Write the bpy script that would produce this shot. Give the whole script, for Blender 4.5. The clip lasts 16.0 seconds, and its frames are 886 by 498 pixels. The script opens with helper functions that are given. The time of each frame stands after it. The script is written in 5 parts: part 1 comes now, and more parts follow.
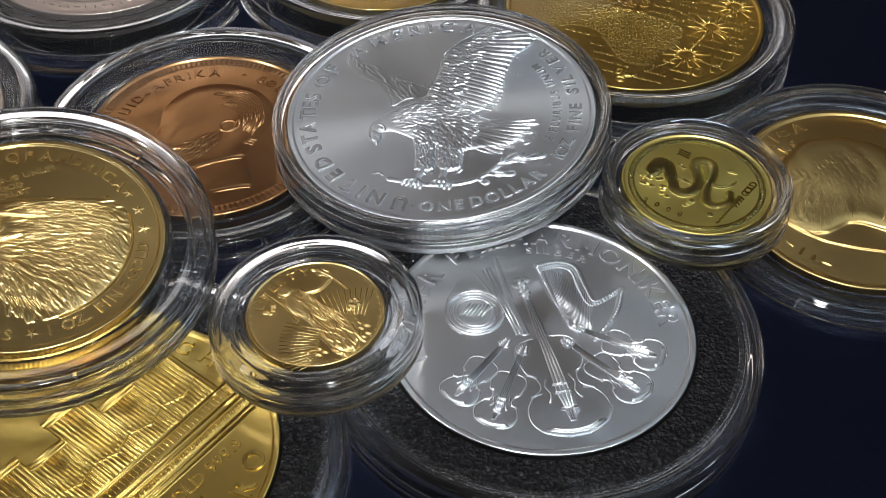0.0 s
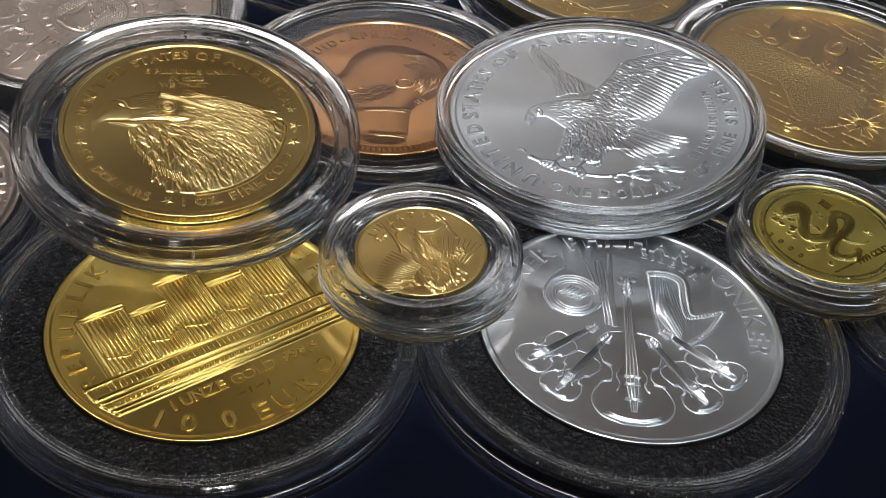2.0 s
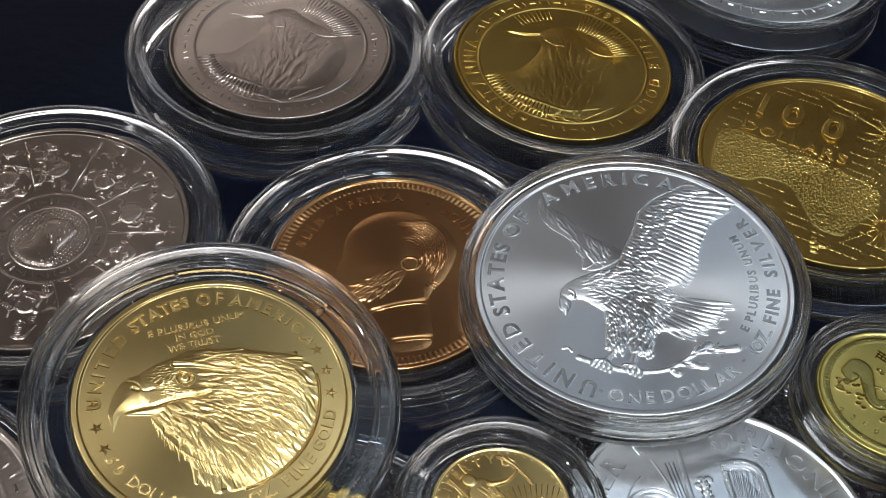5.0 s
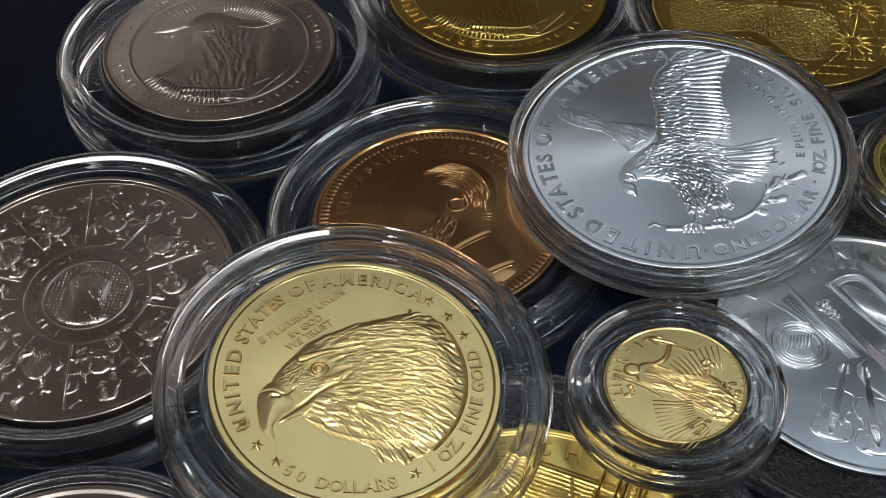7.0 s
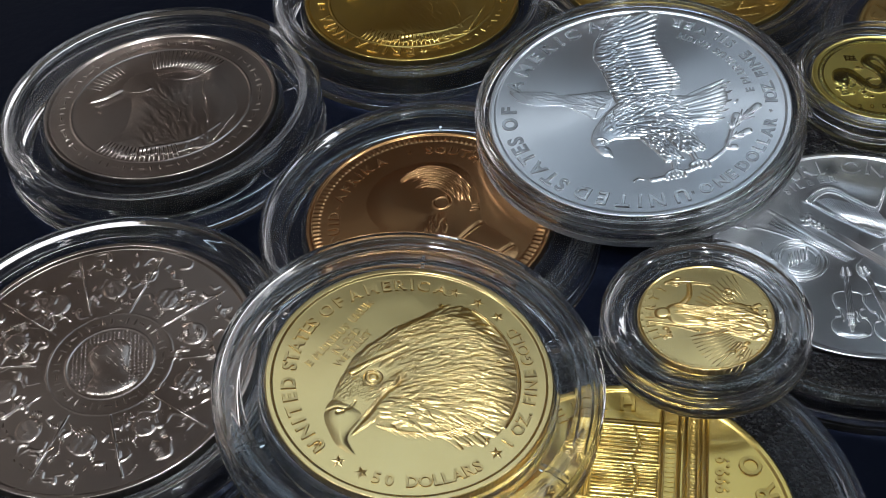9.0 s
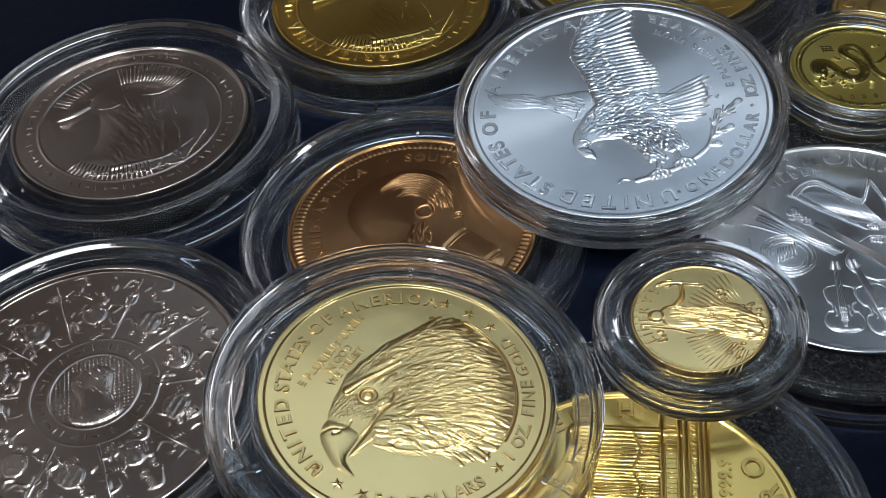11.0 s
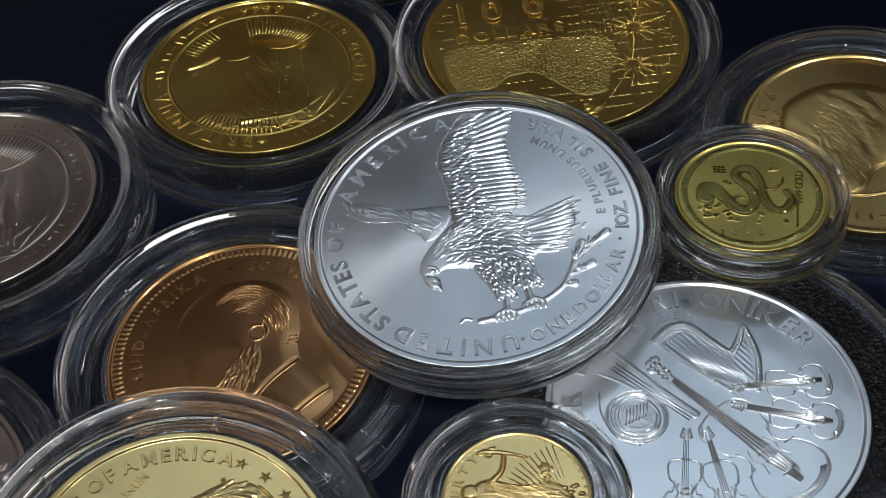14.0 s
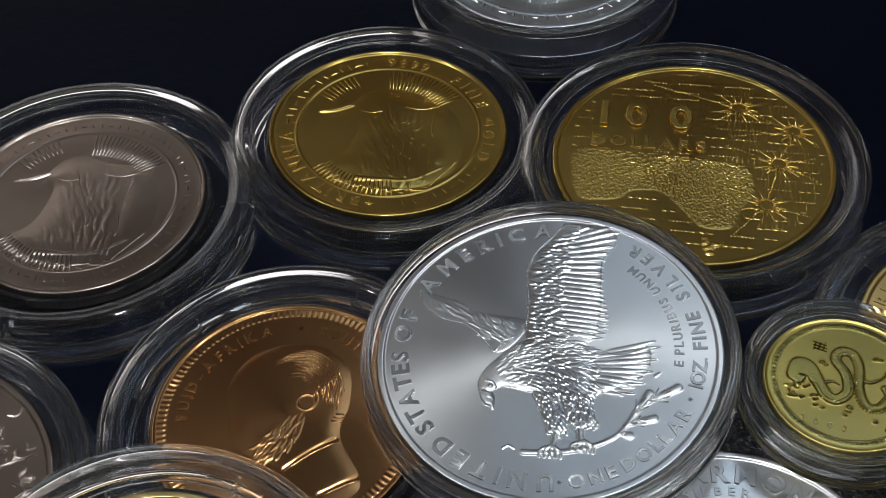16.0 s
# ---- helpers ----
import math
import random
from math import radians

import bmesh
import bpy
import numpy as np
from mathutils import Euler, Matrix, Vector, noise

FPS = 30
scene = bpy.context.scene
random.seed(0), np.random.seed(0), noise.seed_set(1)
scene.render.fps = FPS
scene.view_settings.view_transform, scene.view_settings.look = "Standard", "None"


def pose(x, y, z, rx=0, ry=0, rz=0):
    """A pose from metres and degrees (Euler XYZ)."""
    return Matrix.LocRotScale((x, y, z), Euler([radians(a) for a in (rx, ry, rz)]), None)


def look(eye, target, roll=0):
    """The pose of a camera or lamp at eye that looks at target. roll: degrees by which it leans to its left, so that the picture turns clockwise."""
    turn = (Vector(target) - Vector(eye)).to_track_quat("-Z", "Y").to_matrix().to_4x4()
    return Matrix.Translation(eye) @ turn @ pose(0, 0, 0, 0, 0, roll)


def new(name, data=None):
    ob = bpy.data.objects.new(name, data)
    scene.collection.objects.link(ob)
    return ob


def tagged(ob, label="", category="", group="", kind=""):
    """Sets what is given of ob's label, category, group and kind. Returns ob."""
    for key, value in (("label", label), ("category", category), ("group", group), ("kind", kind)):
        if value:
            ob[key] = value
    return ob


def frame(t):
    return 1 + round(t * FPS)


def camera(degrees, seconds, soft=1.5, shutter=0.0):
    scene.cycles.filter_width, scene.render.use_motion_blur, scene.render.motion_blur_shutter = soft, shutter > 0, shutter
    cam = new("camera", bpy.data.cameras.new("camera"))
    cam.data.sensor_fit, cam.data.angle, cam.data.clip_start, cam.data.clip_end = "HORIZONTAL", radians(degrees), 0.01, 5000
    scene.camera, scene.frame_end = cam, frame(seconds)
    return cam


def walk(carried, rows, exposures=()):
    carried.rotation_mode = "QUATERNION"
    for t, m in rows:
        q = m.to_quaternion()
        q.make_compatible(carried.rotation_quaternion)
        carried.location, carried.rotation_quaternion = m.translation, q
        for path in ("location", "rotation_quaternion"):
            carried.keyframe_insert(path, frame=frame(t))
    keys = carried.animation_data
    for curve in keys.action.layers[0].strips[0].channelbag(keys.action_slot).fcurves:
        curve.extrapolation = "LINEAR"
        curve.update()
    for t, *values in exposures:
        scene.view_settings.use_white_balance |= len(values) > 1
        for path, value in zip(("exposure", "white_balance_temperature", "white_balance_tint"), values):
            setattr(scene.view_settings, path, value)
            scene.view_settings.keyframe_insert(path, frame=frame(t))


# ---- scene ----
cam = camera(38.83, 16.0, soft=0.85)
# seconds, eye in metres, turn in degrees
PATH = [
    (0.0, 0.04398, -0.12044, 0.11682, 44.176, -1.005, 20.761),
    (0.5, 0.04192, -0.12073, 0.11451, 45.025, -2.537, 25.351),
    (1.0, 0.04130, -0.11985, 0.11407, 45.863, -3.511, 30.542),
    (1.5, 0.05372, -0.12226, 0.11263, 46.934, -4.190, 34.970),
    (2.0, 0.06301, -0.12655, 0.11047, 47.460, -4.457, 38.332),
    (2.5, 0.06662, -0.12315, 0.11249, 47.264, -4.765, 39.303),
    (3.0, 0.06237, -0.11883, 0.11859, 45.860, -4.746, 38.660),
    (3.5, 0.05502, -0.11206, 0.12729, 43.335, -4.959, 36.123),
    (4.0, 0.04585, -0.11003, 0.13932, 40.836, -4.829, 33.716),
    (4.2, 0.03987, -0.10665, 0.14105, 40.265, -4.227, 32.754),
    (6.3, -0.00517, -0.10353, 0.12108, 40.969, -0.988, 13.359),
    (6.5, -0.00846, -0.10994, 0.12331, 40.942, -0.586, 10.929),
    (7.0, -0.01720, -0.12222, 0.12253, 42.522, 0.636, 5.778),
    (7.5, -0.02299, -0.13304, 0.12248, 43.450, 1.729, 1.024),
    (8.0, -0.02538, -0.13136, 0.12179, 43.829, 2.564, -2.958),
    (8.5, -0.03357, -0.13004, 0.12192, 44.094, 3.152, -5.937),
    (10.8, -0.04169, -0.12341, 0.12134, 43.278, 4.128, -11.144),
    (11.0, -0.04092, -0.12446, 0.12184, 43.346, 3.894, -11.159),
    (11.5, -0.04041, -0.12601, 0.12333, 43.264, 4.005, -11.425),
    (12.0, -0.03595, -0.12465, 0.12301, 42.839, 3.948, -11.266),
    (12.5, -0.03238, -0.12042, 0.12357, 41.858, 3.997, -10.764),
    (13.0, -0.02835, -0.11699, 0.12795, 41.392, 4.213, -9.753),
    (13.5, -0.02028, -0.11031, 0.12995, 40.889, 3.934, -8.768),
    (14.0, -0.00957, -0.10170, 0.12657, 40.420, 3.649, -7.169),
    (14.5, -0.00624, -0.09593, 0.12935, 40.152, 3.568, -4.404),
    (15.0, -0.00534, -0.08632, 0.12861, 40.197, 3.324, -0.868),
    (15.3, -0.00290, -0.08460, 0.12828, 40.308, 3.157, 1.516),
    (15.5, 0.00070, -0.08541, 0.12952, 40.498, 2.798, 3.361),
    (16.0, 0.00439, -0.08816, 0.13103, 40.816, 1.949, 8.248),
]
walk(cam, [(t, pose(*m)) for t, *m in PATH], exposures=[(0, -0.06, 6850, 14), (1.7, -0.14, 6900, 14), (3.2, -0.06, 6800, 14), (4.2, -0.02, 6720, 13), (6.3, -0.66, 6900, 13), (8, -0.52, 6650, 12), (12, -0.36, 6250, 12), (14, -0.72, 6600, 12), (16, -0.72, 6900, 13)])

# ---- world and light ----
world = bpy.data.worlds.new("world")
scene.world = world
world.use_nodes = True
wn = world.node_tree.nodes
sky = wn.new("ShaderNodeTexSky")
sky.sky_type, sky.sun_disc, sky.sun_elevation, sky.sun_rotation = "NISHITA", False, radians(35), radians(300)
world.node_tree.links.new(sky.outputs["Color"], wn["Background"].inputs["Color"])
wn["Background"].inputs["Strength"].default_value = 0.1


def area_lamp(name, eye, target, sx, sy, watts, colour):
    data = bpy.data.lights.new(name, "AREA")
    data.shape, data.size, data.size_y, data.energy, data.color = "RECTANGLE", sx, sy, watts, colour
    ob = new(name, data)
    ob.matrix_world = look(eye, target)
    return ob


MM = 0.001
ROOM = pose(0, 0, 0, 0, 0, 45)
# unseen lamps inferred from the coins' reflections: daylight in the window's opening, a cool ceiling panel and a small
# lamp over the table
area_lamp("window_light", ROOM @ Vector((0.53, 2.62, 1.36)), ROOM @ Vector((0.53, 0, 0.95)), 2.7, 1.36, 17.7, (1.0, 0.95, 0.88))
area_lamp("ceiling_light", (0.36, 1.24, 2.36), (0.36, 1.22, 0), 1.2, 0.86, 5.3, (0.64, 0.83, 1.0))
# the two outer spots are added, with no known source, for more glints
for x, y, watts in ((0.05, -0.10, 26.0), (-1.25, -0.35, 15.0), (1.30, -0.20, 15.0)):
    area_lamp("glint_spot", (x, y, 2.34), (x, y - 0.01, 0), 0.09, 0.09, watts, (0.90, 0.97, 1.0))


# ---- materials ----
def material(name):
    m = bpy.data.materials.new(name)
    m.use_nodes = True
    n = m.node_tree.nodes
    return m, n, m.node_tree.links, n["Principled BSDF"]


def noise_node(n, l, scale, detail=3.0, coord="Object"):
    tc, tex = n.new("ShaderNodeTexCoord"), n.new("ShaderNodeTexNoise")
    tex.inputs["Scale"].default_value, tex.inputs["Detail"].default_value = scale, detail
    l.new(tc.outputs[coord], tex.inputs["Vector"])
    return tex


def ramp(n, l, source, a, b, lo=0.3, hi=0.7):
    r = n.new("ShaderNodeValToRGB")
    r.color_ramp.elements[0].position, r.color_ramp.elements[1].position = lo, hi
    r.color_ramp.elements[0].color, r.color_ramp.elements[1].color = (*a, 1), (*b, 1)
    l.new(source, r.inputs["Fac"])
    return r


def bump(n, l, source, strength, distance, target, under=None):
    b = n.new("ShaderNodeBump")
    b.inputs["Strength"].default_value, b.inputs["Distance"].default_value = strength, distance
    l.new(source, b.inputs["Height"])
    if under:
        l.new(under.outputs["Normal"], b.inputs["Normal"])
    l.new(b.outputs["Normal"], target.inputs["Normal"])
    return b


def coin_metal(name, colour, tone, rough_field, rough_relief, aniso, share=0.4):
    """Struck metal: radial flow lines give the cartwheel lustre, frosted relief."""
    m, n, l, p = material(name)
    big = noise_node(n, l, 90)
    c = ramp(n, l, big.outputs["Fac"], colour, tone)
    l.new(c.outputs["Color"], p.inputs["Base Color"])
    p.inputs["Metallic"].default_value = 1.0
    att = n.new("ShaderNodeAttribute")
    att.attribute_name = "frost"
    mix = n.new("ShaderNodeMapRange")
    mix.inputs["To Min"].default_value, mix.inputs["To Max"].default_value = rough_field, rough_relief
    l.new(att.outputs["Fac"], mix.inputs["Value"])
    l.new(mix.outputs["Result"], p.inputs["Roughness"])
    p.inputs["Anisotropic"].default_value = aniso
    tan = n.new("ShaderNodeTangent")
    tan.direction_type, tan.axis = "RADIAL", "Z"
    l.new(tan.outputs["Tangent"], p.inputs["Tangent"])
    fine = noise_node(n, l, 2600, 2)
    wave = noise_node(n, l, 60, 2)
    grain = noise_node(n, l, 7000, 2)
    frosted = n.new("ShaderNodeMath")
    frosted.operation = "MULTIPLY"
    l.new(grain.outputs["Fac"], frosted.inputs[0])
    l.new(att.outputs["Fac"], frosted.inputs[1])
    b = bump(n, l, wave.outputs["Fac"], 0.25, 0.0008, p)
    b = bump(n, l, fine.outputs["Fac"], 0.06, 0.00006, p, b)
    b = bump(n, l, frosted.outputs["Value"], 0.35, 0.00008, p, b)
    # a second, satin lobe under the sharp one
    satin, both, wide = n.new("ShaderNodeBsdfPrincipled"), n.new("ShaderNodeMixShader"), n.new("ShaderNodeMath")
    satin.inputs["Metallic"].default_value, satin.inputs["Anisotropic"].default_value = 1.0, aniso
    wide.operation, wide.inputs[1].default_value = "MAXIMUM", 0.31
    l.new(mix.outputs["Result"], wide.inputs[0])
    l.new(wide.outputs["Value"], satin.inputs["Roughness"])
    l.new(c.outputs["Color"], satin.inputs["Base Color"])
    l.new(b.outputs["Normal"], satin.inputs["Normal"])
    l.new(tan.outputs["Tangent"], satin.inputs["Tangent"])
    both.inputs["Fac"].default_value = share
    l.new(p.outputs["BSDF"], both.inputs[1])
    l.new(satin.outputs["BSDF"], both.inputs[2])
    l.new(both.outputs["Shader"], n["Material Output"].inputs["Surface"])
    return m


SILVER = coin_metal("bright_silver", (0.83, 0.86, 0.90), (0.77, 0.80, 0.84), 0.29, 0.22, 0.72)
SILVER_PROOF = coin_metal("mirror_silver", (0.88, 0.90, 0.93), (0.80, 0.82, 0.85), 0.18, 0.18, 0.5, 0.32)
# brown tint stands in for the warm, dim room these coins reflect
SILVER_WARM = coin_metal("reflection_tinted_silver", (0.58, 0.495, 0.445), (0.52, 0.44, 0.39), 0.17, 0.23, 0.5, 0.32)
GOLD = coin_metal("fine_gold", (0.80, 0.58, 0.17), (0.75, 0.53, 0.14), 0.22, 0.20, 0.55, 0.3)
GOLD_BROWN = coin_metal("brown_gold", (0.66, 0.46, 0.18), (0.60, 0.41, 0.15), 0.20, 0.24, 0.5)
GOLD_PALE = coin_metal("pale_gold", (0.86, 0.65, 0.28), (0.82, 0.60, 0.245), 0.19, 0.22, 0.5, 0.28)
GOLD_DEEP = coin_metal("deep_gold", (0.80, 0.57, 0.17), (0.74, 0.52, 0.14), 0.12, 0.20, 0.4, 0.36)
GOLD_MIRROR = coin_metal("mirror_gold", (0.70, 0.58, 0.19), (0.66, 0.54, 0.165), 0.33, 0.05, 0.3, 0.0)
COPPER_GOLD = coin_metal("copper_gold", (0.60, 0.325, 0.145), (0.55, 0.295, 0.125), 0.13, 0.18, 0.5, 0.32)


def clear_plastic(name):
    m, n, l, p = material(name)
    p.inputs["Base Color"].default_value = (0.95, 0.96, 0.97, 1)
    p.inputs["Transmission Weight"].default_value = 0.996
    p.inputs["IOR"].default_value = 1.43
    tex = noise_node(n, l, 700, 3)
    r = n.new("ShaderNodeMapRange")
    r.inputs["From Min"].default_value, r.inputs["From Max"].default_value = 0.45, 0.8
    r.inputs["To Min"].default_value, r.inputs["To Max"].default_value = 0.015, 0.10
    l.new(tex.outputs["Fac"], r.inputs["Value"])
    l.new(r.outputs["Result"], p.inputs["Roughness"])
    return m


def clear_pane(name):
    """A thin flat sheet: what lies under it shows straight through, with a gloss on top."""
    m, n, l, p = material(name)
    n.remove(p)
    t, g, mix, f = n.new("ShaderNodeBsdfTransparent"), n.new("ShaderNodeBsdfGlossy"), n.new("ShaderNodeMixShader"), n.new("ShaderNodeFresnel")
    t.inputs["Color"].default_value = (0.97, 0.97, 0.97, 1)
    g.inputs["Roughness"].default_value = 0.04
    f.inputs["IOR"].default_value = 1.22
    l.new(f.outputs["Fac"], mix.inputs["Fac"])
    l.new(t.outputs["BSDF"], mix.inputs[1])
    l.new(g.outputs["BSDF"], mix.inputs[2])
    # dust and scuffs, with a painted white haze for light off the lid
    dust_haze, d, veil = noise_node(n, l, 160, 5), n.new("ShaderNodeBsdfDiffuse"), n.new("ShaderNodeMixShader")
    d.inputs["Color"].default_value = (0.9, 0.9, 0.9, 1)
    amount = n.new("ShaderNodeMapRange")
    amount.inputs["From Min"].default_value, amount.inputs["From Max"].default_value = 0.3, 0.75
    amount.inputs["To Min"].default_value, amount.inputs["To Max"].default_value = 0.001, 0.005
    l.new(dust_haze.outputs["Fac"], amount.inputs["Value"])
    l.new(amount.outputs["Result"], veil.inputs["Fac"])
    l.new(mix.outputs["Shader"], veil.inputs[1])
    l.new(d.outputs["BSDF"], veil.inputs[2])
    l.new(veil.outputs["Shader"], n["Material Output"].inputs["Surface"])
    return m


ACRYLIC = clear_plastic("clear_acrylic")
PANE = clear_pane("clear_acrylic_pane")

FOAM, n, l, p = material("black_foam")
tex = noise_node(n, l, 2400, 3)
c = ramp(n, l, tex.outputs["Fac"], (0.003, 0.003, 0.005), (0.014, 0.016, 0.024), 0.52, 0.70)
l.new(c.outputs["Color"], p.inputs["Base Color"])
p.inputs["Roughness"].default_value = 0.30
p.inputs["Specular IOR Level"].default_value = 0.5
cells = n.new("ShaderNodeTexVoronoi")
cells.inputs["Scale"].default_value = 1900
tc = n.new("ShaderNodeTexCoord")
l.new(tc.outputs["Object"], cells.inputs["Vector"])
b1 = bump(n, l, cells.outputs["Distance"], 1.0, 0.0010, p)
bump(n, l, tex.outputs["Fac"], 0.8, 0.0007, p, b1)

CLOTH, n, l, p = material("black_leatherette")
tex = noise_node(n, l, 500, 4)
big = noise_node(n, l, 14, 3)
c = ramp(n, l, big.outputs["Fac"], (0.0019, 0.0029, 0.0070), (0.0036, 0.0052, 0.0118))
l.new(c.outputs["Color"], p.inputs["Base Color"])
p.inputs["Roughness"].default_value = 0.48
p.inputs["Specular IOR Level"].default_value = 0.02
bump(n, l, tex.outputs["Fac"], 0.35, 0.0004, p)

WALL, n, l, p = material("brown_plaster")
tex = noise_node(n, l, 3, 4)
c = ramp(n, l, tex.outputs["Fac"], (0.13, 0.100, 0.075), (0.17, 0.130, 0.098))
l.new(c.outputs["Color"], p.inputs["Base Color"])
p.inputs["Roughness"].default_value = 0.9

# paler than the other walls, to reflect more light onto the coins
BEIGE_WALL, n, l, p = material("beige_plaster")
tex = noise_node(n, l, 3, 4)
c = ramp(n, l, tex.outputs["Fac"], (0.38, 0.34, 0.29), (0.45, 0.40, 0.345))
l.new(c.outputs["Color"], p.inputs["Base Color"])
p.inputs["Roughness"].default_value = 0.9

WOOD, n, l, p = material("dark_wood")
tex = noise_node(n, l, 8, 5)
c = ramp(n, l, tex.outputs["Fac"], (0.05, 0.03, 0.02), (0.12, 0.07, 0.04))
l.new(c.outputs["Color"], p.inputs["Base Color"])
p.inputs["Roughness"].default_value = 0.5


# ---- mesh helpers ----
def mesh_object(name, verts, faces, mat, parent=None, label="", smooth=True, frost=None):
    me = bpy.data.meshes.new(name)
    me.from_pydata(verts, [], faces)
    me.materials.append(mat)
    if smooth:
        me.polygons.foreach_set("use_smooth", np.ones(len(me.polygons), bool))
    if frost is not None:
        a = me.attributes.new("frost", "FLOAT", "POINT")
        a.data.foreach_set("value", np.asarray(frost, np.float32))
    me.update()
    ob = new(name, me)
    if parent:
        ob.parent = parent
    if label:
        tagged(ob, label)
    return ob


def part(name, bm, mat, parent, label="", smooth=False):
    me = bpy.data.meshes.new(name)
    bm.normal_update()
    bm.to_mesh(me)
    bm.free()
    me.materials.append(mat)
    if smooth:
        me.polygons.foreach_set("use_smooth", np.ones(len(me.polygons), bool))
    ob = new(name, me)
    if parent:
        ob.parent = parent
    return tagged(ob, label)


def box(name, x0, y0, z0, x1, y1, z1, mat, bevel=0.0):
    bm = bmesh.new()
    bmesh.ops.create_cube(bm, size=1, matrix=Matrix.Translation(((x0 + x1) / 2, (y0 + y1) / 2, (z0 + z1) / 2)) @ Matrix.Diagonal((x1 - x0, y1 - y0, z1 - z0, 1)))
    if bevel:
        bmesh.ops.bevel(bm, geom=bm.edges[:], offset=bevel, segments=2, affect="EDGES")
    return part(name, bm, mat, None)


def rounded(profile, r, steps=3):
    """A closed profile of (radius, height) with its corners rounded by r."""
    out, k = [], len(profile)
    for i in range(k):
        a, b, c = (Vector(profile[j % k]) for j in (i - 1, i, i + 1))
        q = min(r, (a - b).length * 0.45, (c - b).length * 0.45)
        s, e = b + (a - b).normalized() * q, b + (c - b).normalized() * q
        for j in range(steps + 1):
            t = j / steps
            out.append(tuple(s * (1 - t) ** 2 + b * 2 * t * (1 - t) + e * t * t))
    return out


def ring(name, profile, mat, parent, label="", seg=128, r=0.25):
    """A ring turned from a closed profile in millimetres."""
    p = rounded(profile, r)
    a = np.linspace(0, 2 * np.pi, seg, endpoint=False)
    q = np.array(p) * MM
    v = np.stack([np.outer(np.cos(a), q[:, 0]), np.outer(np.sin(a), q[:, 0]), np.broadcast_to(q[:, 1], (seg, len(p)))], -1).reshape(-1, 3)
    k = len(p)
    area = sum(p[j][0] * p[(j + 1) % k][1] - p[(j + 1) % k][0] * p[j][1] for j in range(k))
    f = [(i * k + j, ((i + 1) % seg) * k + j, ((i + 1) % seg) * k + (j + 1) % k, i * k + (j + 1) % k) for i in range(seg) for j in range(k)]
    if area < 0:
        f = [q[::-1] for q in f]
    return mesh_object(name, v.tolist(), f, mat, parent, label)


def pane(name, radius, z, mat, parent, label="", seg=96):
    bm = bmesh.new()
    bmesh.ops.create_circle(bm, cap_ends=True, segments=seg, radius=radius * MM, matrix=Matrix.Translation((0, 0, z * MM)))
    ob = part(name, bm, mat, parent, label)
    return ob


# ---- room ----
for name, label, x0, y0, z0, x1, y1, z1, mat in (
        ("floor", "dark wooden floor of the room", -2.6, -2.6, -0.80, 2.6, 2.6, -0.75, WOOD),
        ("ceiling", "plain brown painted ceiling", -2.6, -2.6, 2.40, 2.6, 2.6, 2.50, WALL),
        ("wall_south", "plain dark brown painted wall", -2.6, -2.7, -0.75, 2.6, -2.6, 2.40, WALL),
        ("wall_west", "plain dark brown painted wall", -2.7, -2.6, -0.75, -2.6, 2.6, 2.40, WALL),
        ("wall_east", "plain dark brown painted wall", 2.6, -2.6, -0.75, 2.7, 2.6, 2.40, WALL)):
    ob = tagged(box(name, x0, y0, z0, x1, y1, z1, mat), label, name.split("_")[0], kind="structure")
    ob.matrix_world = ROOM
# unseen reflecting wall, built round the window light
bm = bmesh.new()
for x0, z0, x1, z1 in ((-2.6, -0.75, 2.6, 0.66), (-2.6, 2.06, 2.6, 2.40), (-2.6, 0.66, -0.84, 2.06), (1.90, 0.66, 2.6, 2.06)):
    bmesh.ops.create_cube(bm, size=1, matrix=Matrix.Translation(((x0 + x1) / 2, 2.65, (z0 + z1) / 2)) @ Matrix.Diagonal((x1 - x0, 0.1, z1 - z0, 1)))
ob = tagged(part("wall_north", bm, BEIGE_WALL, None), "unseen beige wall, paler to bounce light, with a window opening", "wall", kind="structure")
ob.matrix_world = ROOM
tagged(box("table_top", -0.6, -0.4, -0.02, 0.6, 0.5, 0.0, CLOTH, 0.004), "table top covered in smooth black leatherette", "table", kind="structure")


for x in (-0.54, 0.54):
    for y in (-0.34, 0.44):
        tagged(box("table_leg", x - 0.025, y - 0.025, -0.75, x + 0.025, y + 0.025, -0.02, WOOD, 0.003), "plain dark wooden leg under the table top", "table", kind="structure")


